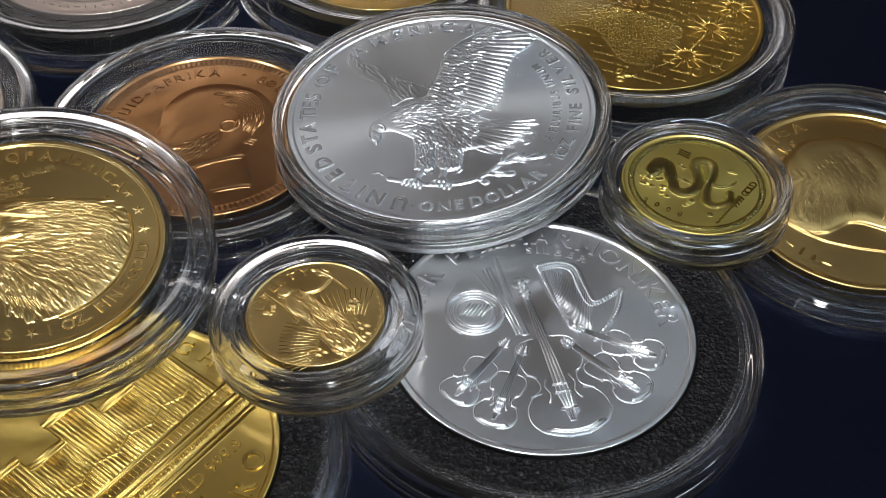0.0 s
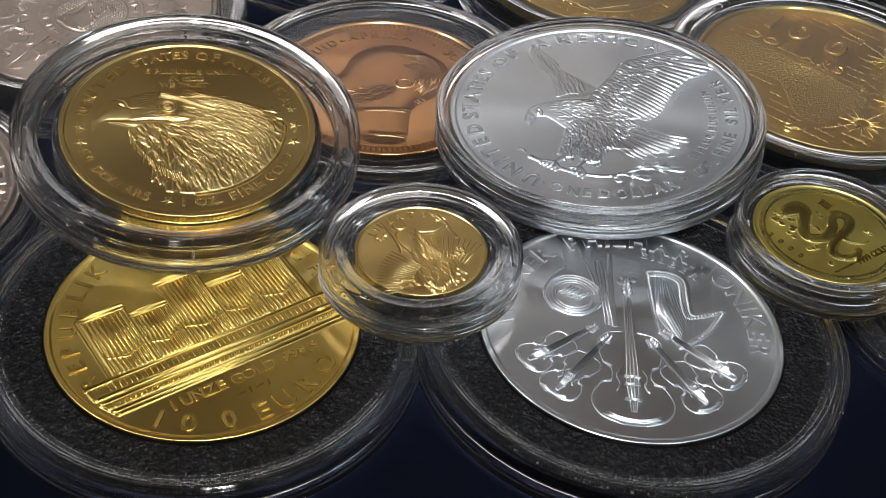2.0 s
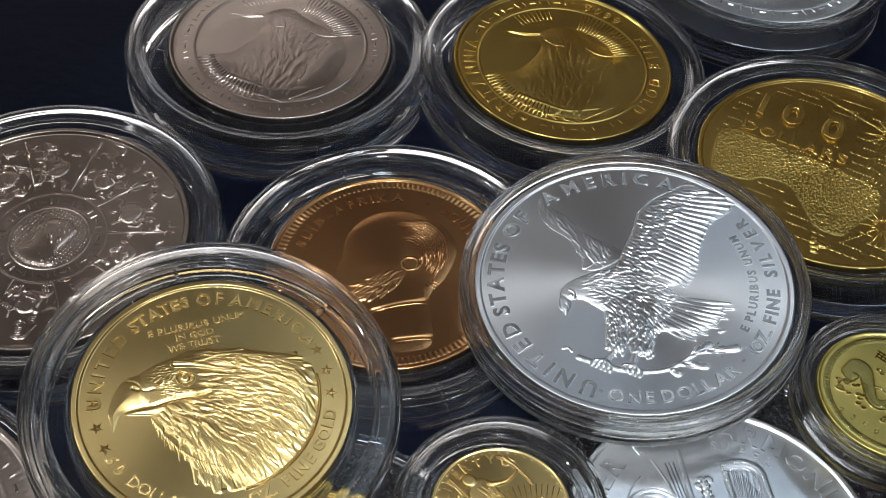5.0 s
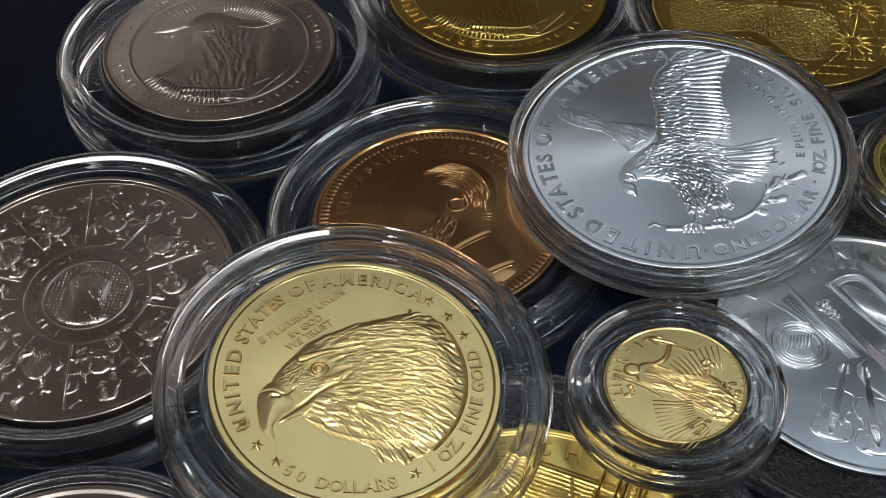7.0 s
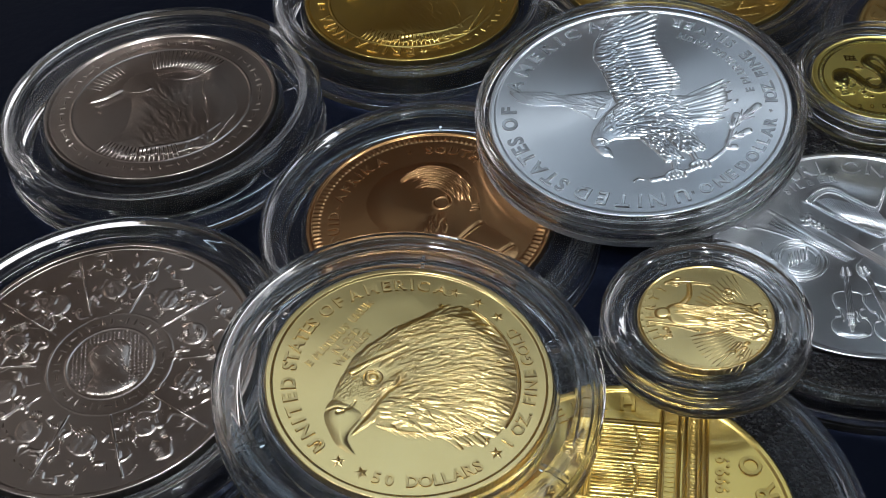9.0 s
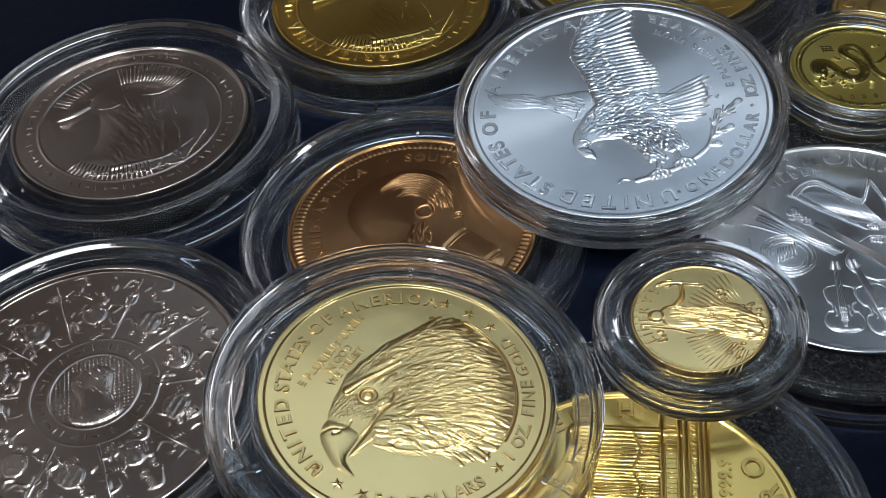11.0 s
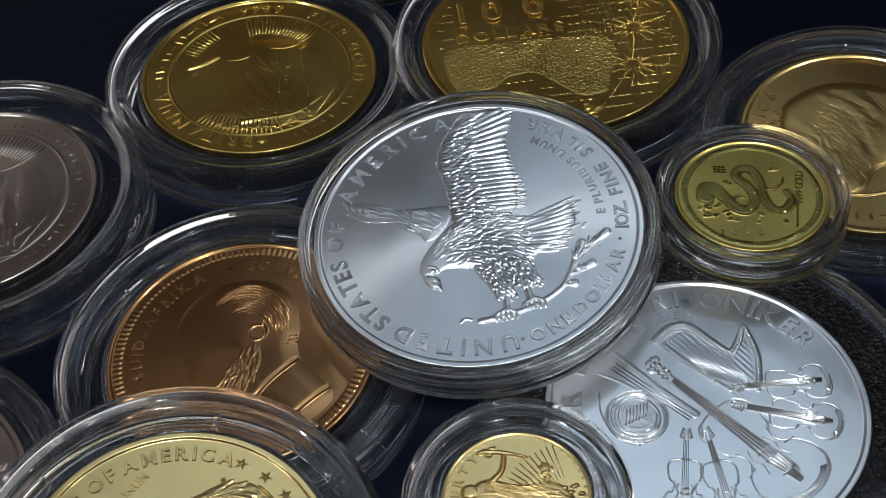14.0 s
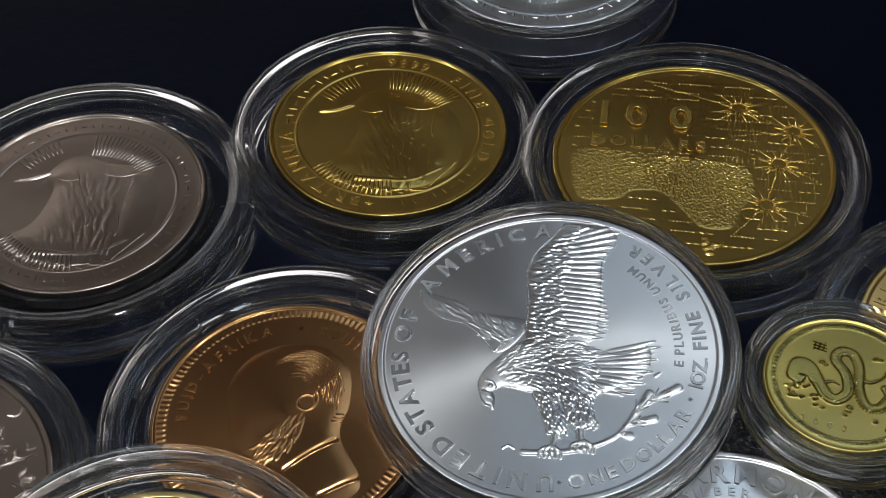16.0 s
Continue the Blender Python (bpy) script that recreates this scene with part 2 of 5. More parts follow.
# ---- capsules ----
def capsule(label, place, coin_r, out_r, top, bottom, foam=False, spacer=False):
    """A round clear case of two thin shells; heights in millimetres from the coin's face."""
    x, y, z, rx, ry = place
    ob = new("coin_capsule")
    ob.matrix_world = pose(x * MM, y * MM, z * MM, rx, ry, 0)
    tagged(ob, label, "coin capsule", group="coin capsules")
    a, mid, w = coin_r + 0.7, (top + bottom) / 2 - 0.1, 0.75
    o = out_r
    if foam:
        # flat lid to near the edge, with a raised lip
        sheet = 0.45
        ring("lid", [(o - 3.0, sheet - 0.5), (o - 3.0, sheet), (o - 2.2, sheet), (o - 1.8, top), (o - 0.6, top), (o, top - 0.6), (o, mid), (o - w, mid), (o - w, top - 1.0), (o - 1.6, top - 0.8),
                     (o - 1.9, sheet - 0.5)], ACRYLIC, ob)
        reach = o - 3.0
    elif o - coin_r > 3.6:
        # thin clear lid let down inside a broad rounded lip
        sheet = min(0.7, top - 0.45)
        ring("lid", [(o - 3.3, sheet - 0.45), (o - 3.3, sheet), (o - 2.9, sheet + 0.05), (o - 2.4, top - 0.2), (o - 2.0, top), (o - 0.7, top), (o, top - 0.7), (o, mid), (o - w, mid), (o - w, top - 1.1), (o - 1.8, top - 0.8),
                     (o - 2.3, sheet - 0.45)], ACRYLIC, ob, r=0.35)
        reach = o - 3.3
    else:
        sheet = min(0.55, top - 0.4)
        low = -0.15
        c, h = (a + o) / 2 - 0.2, low + 0.1 + (top - 0.35 - low) * 0.42
        ring("lid", [(a, low - 0.5), (a, low), (a + 0.6, low + 0.1), (c - 0.4, h), (c - 0.2, h + 0.3), (c + 0.2, h + 0.3), (c + 0.4, h + 0.1), (o - 1.5, top - 0.25), (o - 1.0, top), (o - 0.5, top), (o, top - 0.6), (o, mid),
                     (o - w, mid), (o - w, top - 0.9), (o - 1.3, top - 1.0), (a + 0.9, low - 0.5)], ACRYLIC, ob)
        sheet += 0.1
        reach = a + 0.6 + (o - 1.5 - a - 0.6) * (sheet - 0.2 - low - 0.1) / (top - 0.35 - low)
    pane("lid_window", reach + 0.02, sheet - 0.2, PANE, ob)
    f = bottom + 0.8
    if o - coin_r > 3.6 and not foam:
        m = (coin_r + o) / 2 + 0.2
        ring("base", [(o - 1.9, bottom), (o - 1.7, f), (o - 0.95, f + 0.1), (o - 0.9, mid - 0.05), (o - 0.1, mid - 0.05), (o - 0.15, f + 0.4), (o + 0.15, f + 0.2), (o + 0.15, bottom)], ACRYLIC, ob)
        ring("collar", [(coin_r + 0.15, bottom + 0.3), (coin_r + 0.15, -0.5), (coin_r + 0.75, -0.4), (coin_r + 0.95, bottom + 0.3)], ACRYLIC, ob)
        ring("stacking_rib", [(m - 0.35, bottom + 0.3), (m - 0.3, f + 0.6), (m + 0.3, f + 0.6), (m + 0.35, bottom + 0.3)], ACRYLIC, ob)
        pane("base_window", o - 1.8, bottom + 0.3, PANE, ob)
    else:
        ring("base", [(coin_r - 2.5, bottom), (coin_r - 2.5, f), (coin_r + 0.15, f), (coin_r + 0.15, -0.5), (coin_r + 0.75, -0.4), (coin_r + 0.85, f), (o - 0.95, f), (o - 0.9, mid - 0.05), (o - 0.1, mid - 0.05),
                      (o - 0.15, f + 0.4), (o + 0.15, f + 0.2), (o + 0.15, bottom)], ACRYLIC, ob)
    if spacer:
        bm = bmesh.new()
        for k in range(6):
            a1 = 2 * math.pi * (k + 0.3) / 6
            m4 = Matrix.Rotation(a1, 4, "Z") @ Matrix.Translation(((coin_r + o) / 2 * MM, 0, (f + 0.5) * MM)) @ Matrix.Diagonal(((o - coin_r - 2.4) * MM, 0.4 * MM, 1.1 * MM, 1))
            bmesh.ops.create_cube(bm, size=1, matrix=m4)
        part("ribs", bm, ACRYLIC, ob, "clear moulded ribs")
    if foam:
        ring("foam_ring", [(coin_r + 0.95, -1.6), (coin_r + 0.15, -0.35), (coin_r + 0.3, -0.1), (o - 2.2, -0.1), (o - 2.2, -1.6)], FOAM, ob, "black grained foam ring insert")
    for q in ob.children:
        if not q.name.startswith("foam"):
            q.visible_shadow = False
    return ob


# ---- coins ----
def coin_face(radius, height, relief, rings, spokes, rim_w, rim_h):
    """Vertices, faces and frost of a struck coin's body; relief(x, y) gives height and frost in millimetres."""
    r = np.concatenate([np.linspace(0.02, 1, rings) * (radius - 0.12)])
    a = np.linspace(0, 2 * np.pi, spokes, endpoint=False)
    R, A = np.meshgrid(r, a, indexing="ij")
    X, Y = R * np.cos(A), R * np.sin(A)
    h, frost = relief(X, Y) if relief else (np.zeros_like(X), np.zeros_like(X))
    edge = np.clip((R - (radius - rim_w)) / 0.25, 0, 1)
    edge = edge * edge * (3 - 2 * edge)
    Z = np.where(R > radius - rim_w, edge * rim_h + h * (1 - edge), h)
    top = np.stack([X, Y, Z], -1).reshape(-1, 3)
    fr = (frost * (1 - edge)).ravel()
    # edge: rounded, reeded, down to the back
    reed = 0.06 * (np.arange(spokes) % 4 < 2)
    side = []
    for rr, zz, k in ((radius, rim_h - 0.1, 0), (radius, rim_h - 0.3, 1), (radius, -height + 0.25, 1), (radius - 0.15, -height, 0)):
        q = rr - reed * k
        side.append(np.stack([q * np.cos(a), q * np.sin(a), np.full(spokes, zz)], -1))
    v = np.concatenate([top, *side]) * MM
    fr = np.concatenate([fr, np.zeros(4 * spokes)])
    n = rings + 4
    i, j = np.meshgrid(np.arange(n - 1), np.arange(spokes), indexing="ij")
    j2 = (j + 1) % spokes
    quads = np.stack([i * spokes + j, (i + 1) * spokes + j, (i + 1) * spokes + j2, i * spokes + j2], -1).reshape(-1, 4).tolist()
    return v.tolist(), quads + [list(range(spokes)), list(range((n - 1) * spokes, n * spokes))[::-1]], fr


def smooth_path(points, closed=False, n=6):
    """A Catmull-Rom curve through a few points."""
    p = [np.array(q, float) for q in points]
    k, out = len(p), []
    for i in range(k if closed else k - 1):
        a, b, c, d = (p[j % k] if closed else p[min(max(j, 0), k - 1)] for j in (i - 1, i, i + 1, i + 2))
        for t in np.linspace(0, 1, n, endpoint=False):
            out.append(0.5 * (2 * b + (c - a) * t + (2 * a - 5 * b + 4 * c - d) * t * t + (3 * b - a - 3 * c + d) * t ** 3))
    return out if closed else out + [p[-1]]


def soft_noise(x, y, scale, seed):
    """Smooth waves from a few sines, about -1 to 1."""
    g = np.random.RandomState(seed)
    out = 0
    for _ in range(6):
        a, k, f = g.uniform(0, 6.28), scale * g.uniform(0.6, 1.6), g.uniform(0, 6.28)
        out = out + np.sin((x * np.cos(a) + y * np.sin(a)) * k + f)
    return out / 3.2


class Relief:
    """Heights and frost over a coin's field, in millimetres."""

    def __init__(self, x, y):
        self.x, self.y = x, y
        self.h, self.frost = np.zeros_like(x), np.zeros_like(x)

    def rise(self, d, height, soft, frost=1.0):
        """Adds a form that is d millimetres inside its outline."""
        t = np.clip(d / soft, 0, 1)
        dome = 1 - (1 - t) ** 2
        self.h = np.maximum(self.h, 0.66 * height * (dome if soft > 2 else np.sqrt(np.clip(dome, 0, 1))))
        self.frost = np.maximum(self.frost, np.clip(d / 0.1, 0, 1) * frost)
        return np.clip(d / 0.25, 0, 1)

    def inside(self, points):
        """Signed distance to a closed outline, positive inside."""
        d2, odd = np.full(self.x.shape, 1e9), np.zeros(self.x.shape, bool)
        k = len(points)
        for i in range(k):
            (ax, ay), (bx, by) = points[i], points[(i + 1) % k]
            ex, ey = bx - ax, by - ay
            wx, wy = self.x - ax, self.y - ay
            t = np.clip((wx * ex + wy * ey) / (ex * ex + ey * ey + 1e-9), 0, 1)
            d2 = np.minimum(d2, (wx - ex * t) ** 2 + (wy - ey * t) ** 2)
            cross = (ay > self.y) != (by > self.y)
            odd ^= cross & (self.x < ex * (self.y - ay) / (ey if abs(ey) > 1e-9 else 1e-9) + ax)
        return np.sqrt(d2) * np.where(odd, 1, -1)

    def form(self, points, height, soft, frost=1.0):
        return self.rise(self.inside(smooth_path(points, True)), height, soft, frost)

    def stroke(self, points, w0, w1, height, frost=1.0, curve=True, edge=9.0):
        """A rounded band along a path, tapering from w0 to w1 wide."""
        p = smooth_path(points) if curve and len(points) > 2 else [np.array(q, float) for q in points]
        k = len(p) - 1
        best = np.full(self.x.shape, -1e9)
        for i in range(k):
            (ax, ay), (bx, by) = p[i], p[i + 1]
            ex, ey = bx - ax, by - ay
            wx, wy = self.x - ax, self.y - ay
            t = np.clip((wx * ex + wy * ey) / (ex * ex + ey * ey + 1e-9), 0, 1)
            w = (w0 + (w1 - w0) * (i + t) / k) / 2
            best = np.maximum(best, w - np.sqrt((wx - ex * t) ** 2 + (wy - ey * t) ** 2))
        return self.rise(best, height, min(edge, max(w0, w1) / 2), frost)

    def disc(self, cx, cy, rx, ry, height, soft=0.4, frost=1.0):
        q = np.sqrt(((self.x - cx) / rx) ** 2 + ((self.y - cy) / ry) ** 2)
        return self.rise((1 - q) * min(rx, ry), height, soft, frost)

    def hoop(self, cx, cy, r, w, height, frost=0.5):
        return self.rise(w / 2 - np.abs(np.hypot(self.x - cx, self.y - cy) - r), height, w / 2, frost)

    def lines(self, mask, phase, height):
        """Fine parallel ridges where mask is 1."""
        self.h = self.h + mask * 0.45 * height * (0.5 + 0.5 * np.sin(phase))

    def rays(self, cx, cy, r0, r1, a0, a1, count, height):
        """Ridges that run out from a centre between two angles."""
        r, a = np.hypot(self.x - cx, self.y - cy), np.degrees(np.arctan2(self.y - cy, self.x - cx))
        a = (a - a0) % 360
        span = (a1 - a0) % 360 or 360
        m = np.clip((r - r0) / 0.3, 0, 1) * np.clip((r1 - r) / 0.3, 0, 1) * (a < span)
        self.lines(m, a / span * count * 2 * np.pi, height)
        self.frost = np.maximum(self.frost, m * 0.2)

    def locks(self, outline, step, flow, length, width, lift, seed=1, keep=None, frost=0.7):
        """Overlapping tapered locks, like shingles, that follow a flow of angles; their free ends stand proud."""
        g = np.random.RandomState(seed)
        o = np.array(smooth_path(outline, True))
        sx, sy = np.meshgrid(np.arange(o[:, 0].min(), o[:, 0].max(), step), np.arange(o[:, 1].min(), o[:, 1].max(), step * 0.8))
        sx, sy = (sx + g.uniform(-0.4, 0.4, sx.shape) * step).ravel(), (sy + g.uniform(-0.4, 0.4, sy.shape) * step).ravel()
        inside = Relief(sx, sy).inside([tuple(q) for q in o]) > 0
        base = self.h.copy()
        for px, py in zip(sx[inside], sy[inside]):
            e, w, up, tilt, curl = length(px, py) * g.uniform(0.7, 1.25), width * g.uniform(0.75, 1.25), lift * g.uniform(0.5, 1.2), g.uniform(-9, 9), g.uniform(-7, 7)
            if keep and not keep(px, py):
                continue
            self.lock(px, py, flow, e, w, up, base, tilt, curl, frost)

    def lock(self, px, py, flow, e, w, up, base, tilt=0.0, curl=0.0, frost=0.7, k=5):
        p = [(px, py)]
        for i in range(k):
            a = radians(flow(*p[-1]) + tilt + curl * i)
            p.append((p[-1][0] + e / k * math.cos(a), p[-1][1] + e / k * math.sin(a)))
        cx, cy = p[k // 2 + 1]
        at = np.nonzero((np.abs(self.x - cx) < e * 0.65 + w) & (np.abs(self.y - cy) < e * 0.65 + w))
        if not len(at[0]):
            return
        x, y = self.x[at], self.y[at]
        near, u = np.full(x.shape, 1e9), np.zeros(x.shape)
        for i in range(k):
            (ax, ay), (bx, by) = p[i], p[i + 1]
            ex, ey = bx - ax, by - ay
            t = np.clip(((x - ax) * ex + (y - ay) * ey) / (ex * ex + ey * ey), 0, 1)
            d = np.hypot(x - ax - ex * t, y - ay - ey * t)
            closer = d < near
            near, u = np.where(closer, d, near), np.where(closer, (i + t) / k, u)
        half = w / 2 * np.sqrt(np.clip(1 - u ** 2.5, 0.02, 1)) * (0.55 + 0.45 * np.minimum(u * 2.5, 1))
        cross = np.clip(1 - (near / half) ** 2, 0, 1)
        self.h[at] = np.where(cross > 0, np.maximum(self.h[at], base[at] + up * (0.2 + 0.8 * u) * np.sqrt(cross)), self.h[at])
        self.frost[at] = np.maximum(self.frost[at], np.clip(cross * 4, 0, 1) * frost)

    def groove(self, points, width, depth):
        """A soft furrow along a path."""
        p = smooth_path(points)
        d = np.full(self.x.shape, 1e9)
        for (ax, ay), (bx, by) in zip(p[:-1], p[1:]):
            ex, ey = bx - ax, by - ay
            t = np.clip(((self.x - ax) * ex + (self.y - ay) * ey) / (ex * ex + ey * ey + 1e-9), 0, 1)
            d = np.minimum(d, np.hypot(self.x - ax - ex * t, self.y - ay - ey * t))
        self.h = self.h - depth * np.exp(-(d / width * 2) ** 2)

    def beads(self, r, count, size, height):
        """A ring of small round beads."""
        R, A = np.hypot(self.x, self.y), np.arctan2(self.y, self.x)
        step = 2 * np.pi / count
        da = ((A + step / 2) % step - step / 2) * r
        self.rise(size / 2 - np.hypot(R - r, da), height, size / 2, 0.3)


def drift(*anchors):
    """A smooth field of angles from a few (x, y, degrees)."""
    q = np.array(anchors, float)

    def angle(x, y):
        w = 1 / ((q[:, 0] - x) ** 2 + (q[:, 1] - y) ** 2 + 0.4) ** 1.5
        a = np.radians(q[:, 2])
        return math.degrees(math.atan2((w * np.sin(a)).sum(), (w * np.cos(a)).sum()))
    return angle


# glyphs of the built-in font, as flat-topped raised letters
GLYPHS = {}


def load_glyphs(chars):
    made = []
    for ch in chars:
        cu = bpy.data.curves.new("glyph", "FONT")
        cu.body, cu.size, cu.extrude, cu.bevel_depth, cu.offset, cu.resolution_u, cu.bevel_resolution = ch, 1.0, 0.02, 0.022, 0.012, 3, 1
        made.append((ch, new("glyph", cu)))
    deps = bpy.context.evaluated_depsgraph_get()
    for ch, ob in made:
        e = ob.evaluated_get(deps)
        me = e.to_mesh()
        v = np.array([q.co[:] for q in me.vertices])
        f = [list(q.vertices) for q in me.polygons]
        GLYPHS[ch] = (v - [(v[:, 0].min() + v[:, 0].max()) / 2, 0.35, 0], f, v[:, 0].max() - v[:, 0].min())
        e.to_mesh_clear()
    for ch, ob in made:
        cu = ob.data
        bpy.data.objects.remove(ob)
        bpy.data.curves.remove(cu)


load_glyphs("ABCDEFGHIJKLMNOPQRSTUVWXYZ0123456789.-")


class Lettering:
    """Raised letters, stars and bars of one coin, gathered into one mesh."""

    def __init__(self):
        self.pieces = []

    def begin(self, name, label=""):
        self.v, self.f = [], []
        self.pieces.append((name, label, self.v, self.f))

    def add(self, verts, faces):
        n = len(self.v)
        self.v += [tuple(q) for q in verts]
        self.f += [[i + n for i in q] for q in faces]

    def glyph(self, ch, x, y, turn, size, lift=1.0):
        v, f, _ = GLYPHS[ch]
        c, s = math.cos(turn), math.sin(turn)
        q = v * [size, size, size * lift]
        self.add(np.stack([x + q[:, 0] * c - q[:, 1] * s, y + q[:, 0] * s + q[:, 1] * c, q[:, 2] * 1.6 + 0.02], -1), f)

    def arc(self, text, r, first, last, size, outward=True):
        """Letters from one angle to another; outward: their tops point away from the centre."""
        self.begin("inscription", "raised letters that read " + text)
        gap = 0.16
        widths = [GLYPHS[ch][2] + gap if ch != " " else 0.4 for ch in text]
        mids = [sum(widths[:i]) + w / 2 for i, w in enumerate(widths)]
        for ch, m in zip(text, mids):
            if ch == " ":
                continue
            t = (m - mids[0]) / max(mids[-1] - mids[0], 1e-6)
            a = radians(first + (last - first) * t)
            self.glyph(ch, r * math.cos(a), r * math.sin(a), a - math.pi / 2 if outward else a + math.pi / 2, size * 1.26)

    def line(self, text, x, y, turn, size, length=None):
        self.begin("inscription", "raised letters that read " + text)
        widths = [GLYPHS[ch][2] + 0.14 if ch != " " else 0.4 for ch in text]
        total = sum(widths) * size
        k = (length / total) if length else 1.0
        at = -total * k / 2
        c, s = math.cos(radians(turn)), math.sin(radians(turn))
        for ch, w in zip(text, widths):
            m = at + w * size * k / 2
            at += w * size * k
            if ch != " ":
                self.glyph(ch, x + m * c, y + m * s, radians(turn), size * 1.15)

    def star(self, x, y, turn, r, points=5, height=0.16):
        self.begin("star")
        v = [(x, y, height)]
        for i in range(points * 2):
            a, q = radians(turn) + math.pi * i / points, r if i % 2 == 0 else r * 0.42
            v.append((x + q * math.cos(a), y + q * math.sin(a), 0.0))
        self.add(v, [(0, 1 + i, 1 + (i + 1) % (points * 2)) for i in range(points * 2)])

    def bar(self, x, y, turn, length, width, height=0.12):
        """A plain raised bar with a ridged top."""
        if not self.pieces or self.pieces[-1][0] != "raised_bars":
            self.begin("raised_bars")
        c, s = math.cos(radians(turn)), math.sin(radians(turn))
        q = [(-length / 2, -width / 2, 0), (length / 2, -width / 2, 0), (length / 2, width / 2, 0), (-length / 2, width / 2, 0), (-length / 2 + width / 3, 0, height), (length / 2 - width / 3, 0, height)]
        self.add([(x + a * c - b * s, y + a * s + b * c, z) for a, b, z in q], [(0, 1, 5, 4), (1, 2, 5), (2, 3, 4, 5), (3, 0, 4)])

    def bars(self, r, first, last, count, size):
        """Lettering too small to read: plain upright bars along an arc."""
        for i in range(count):
            a = first + (last - first) * i / max(count - 1, 1)
            k = 0.7 + 0.3 * ((i * 7) % 5) / 4
            self.bar(r * math.cos(radians(a)), r * math.sin(radians(a)), a + (12 if i % 3 else 90), size * k, size * 0.3)

    def ridge(self, points, w0, w1, height, curve=True, tip=False):
        """A sharp ridge along a path, laid on the relief under it; tip: it rises towards its end."""
        if not self.pieces or self.pieces[-1][0] != "fine_relief":
            self.begin("fine_relief", "fine raised linework of the design")
        p = np.array(smooth_path(points, n=4) if curve and len(points) > 2 else points, float)
        k = len(p)
        d = np.gradient(p, axis=0)
        d /= np.hypot(d[:, 0], d[:, 1])[:, None] + 1e-9
        n = np.stack([-d[:, 1], d[:, 0]], -1)
        u = np.linspace(0, 1, k)
        w = (w0 + (w1 - w0) * u)[:, None] / 2
        h = 1.4 * height * (np.linspace(0.15, 1, k) if tip is True else np.sin(np.linspace(0.1, 3.04, k)) if tip == "fade" else np.ones(k))
        low = np.full(k, -0.015)
        verts = np.concatenate([np.c_[p + n * w, low], np.c_[p, h], np.c_[p - n * w, low]])
        f = []
        for i in range(k - 1):
            f += [(i, i + k, i + k + 1, i + 1), (i + k, i + 2 * k, i + 2 * k + 1, i + k + 1)]
        f += [(0, 2 * k, k), (k - 1, 2 * k - 1, 3 * k - 1)]
        self.add(verts, f)

    def plumes(self, outline, step, flow, length, width, height, keep=None, seed=1, tip=True):
        """Short overlapping plumes that fill an outline; flow gives their angle in degrees, length their length."""
        g = np.random.RandomState(seed)
        o = np.array(smooth_path(outline, True))
        x, y = np.meshgrid(np.arange(o[:, 0].min(), o[:, 0].max(), step), np.arange(o[:, 1].min(), o[:, 1].max(), step * 0.72))
        x, y = (x + g.uniform(-0.45, 0.45, x.shape) * step).ravel(), (y + g.uniform(-0.35, 0.35, y.shape) * step).ravel()
        inside = Relief(x, y).inside(outline) > 0.15
        for px, py in zip(x[inside], y[inside]):
            if keep and not keep(px, py):
                continue
            a, e = radians(flow(px, py) + g.uniform(-9, 9)), length(px, py) * g.uniform(0.7, 1.2)
            c, q, bend = math.cos(a), math.sin(a), g.uniform(-0.10, 0.04) * e
            w = width * g.uniform(0.7, 1.2)
            self.ridge([(px, py), (px + c * e * 0.5 - q * bend, py + q * e * 0.5 + c * bend), (px + c * e, py + q * e)], w * 0.5, w * (1 if tip is True else 0.3), height * g.uniform(0.6, 1.2), tip == "fade", tip)

    def finish(self, parent, mat, relief=None):
        for name, label, v, f in self.pieces:
            if name == "fine_relief" and relief:
                q = np.array(v)
                under = Relief(q[:, 0], q[:, 1])
                relief(under)
                q[:, 2] += under.h
                v = q
            ob = mesh_object(name, (np.array(v) * MM).tolist(), f, mat, parent, label, smooth=name == "fine_relief", frost=np.ones(len(v)))
            if name in ("raised_bars", "fine_relief"):
                tagged(ob, kind="stuff")


def coin(label, place, radius, mat, relief=None, letters=None, height=2.4, rings=110, spokes=520, rim_w=0.9, rim_h=0.18):
    x, y, z, rx, ry = place

    def struck(X, Y):
        r = Relief(X, Y)
        if relief:
            relief(r)
        return r.h, r.frost

    v, f, fr = coin_face(radius, height, struck, rings, spokes, rim_w, rim_h)
    ob = mesh_object("coin", v, f, mat, frost=fr)
    ob.matrix_world = pose(x * MM, y * MM, z * MM, rx, ry, 0)
    if letters:
        t = Lettering()
        letters(t)
        t.finish(ob, mat, relief)
    return tagged(ob, label, "coin", group="coins")


# x, y, z of the face in millimetres, lean in degrees
EAGLE = (0, 0, 11.0, 3.2, -3.6)
HEAD = (-36.3, -40.9, 11.6, 2.5, 6.4)
SMALL = (-1.2, -36.8, 9.3, 1.1, -1.8)
DRAGON = (34.4, 0, 9.9, -0.5, -0.3)
PHIL_S = (22.4, -25.6, 4.4, -0.9, -0.2)
PHIL_G = (-15.6, -58.5, 3.8, 0.2, -0.1)
KRU = (-30.4, -8.8, 4.6, 1.2, -0.7)
SOUTH = (16.8, 38.2, 6.2, -0.2, -0.3)
BRIT_G = (-26.5, 40.0, 5.7, -0.4, 2.3)
BRIT_S = (-66.2, 21.3, 6.2, -0.6, 0.7)
BEASTS = (-72.8, -27.4, 6.4, 1.7, -0.7)
BUFF = (54.3, 12.5, 3.8, 2.6, -0.2)
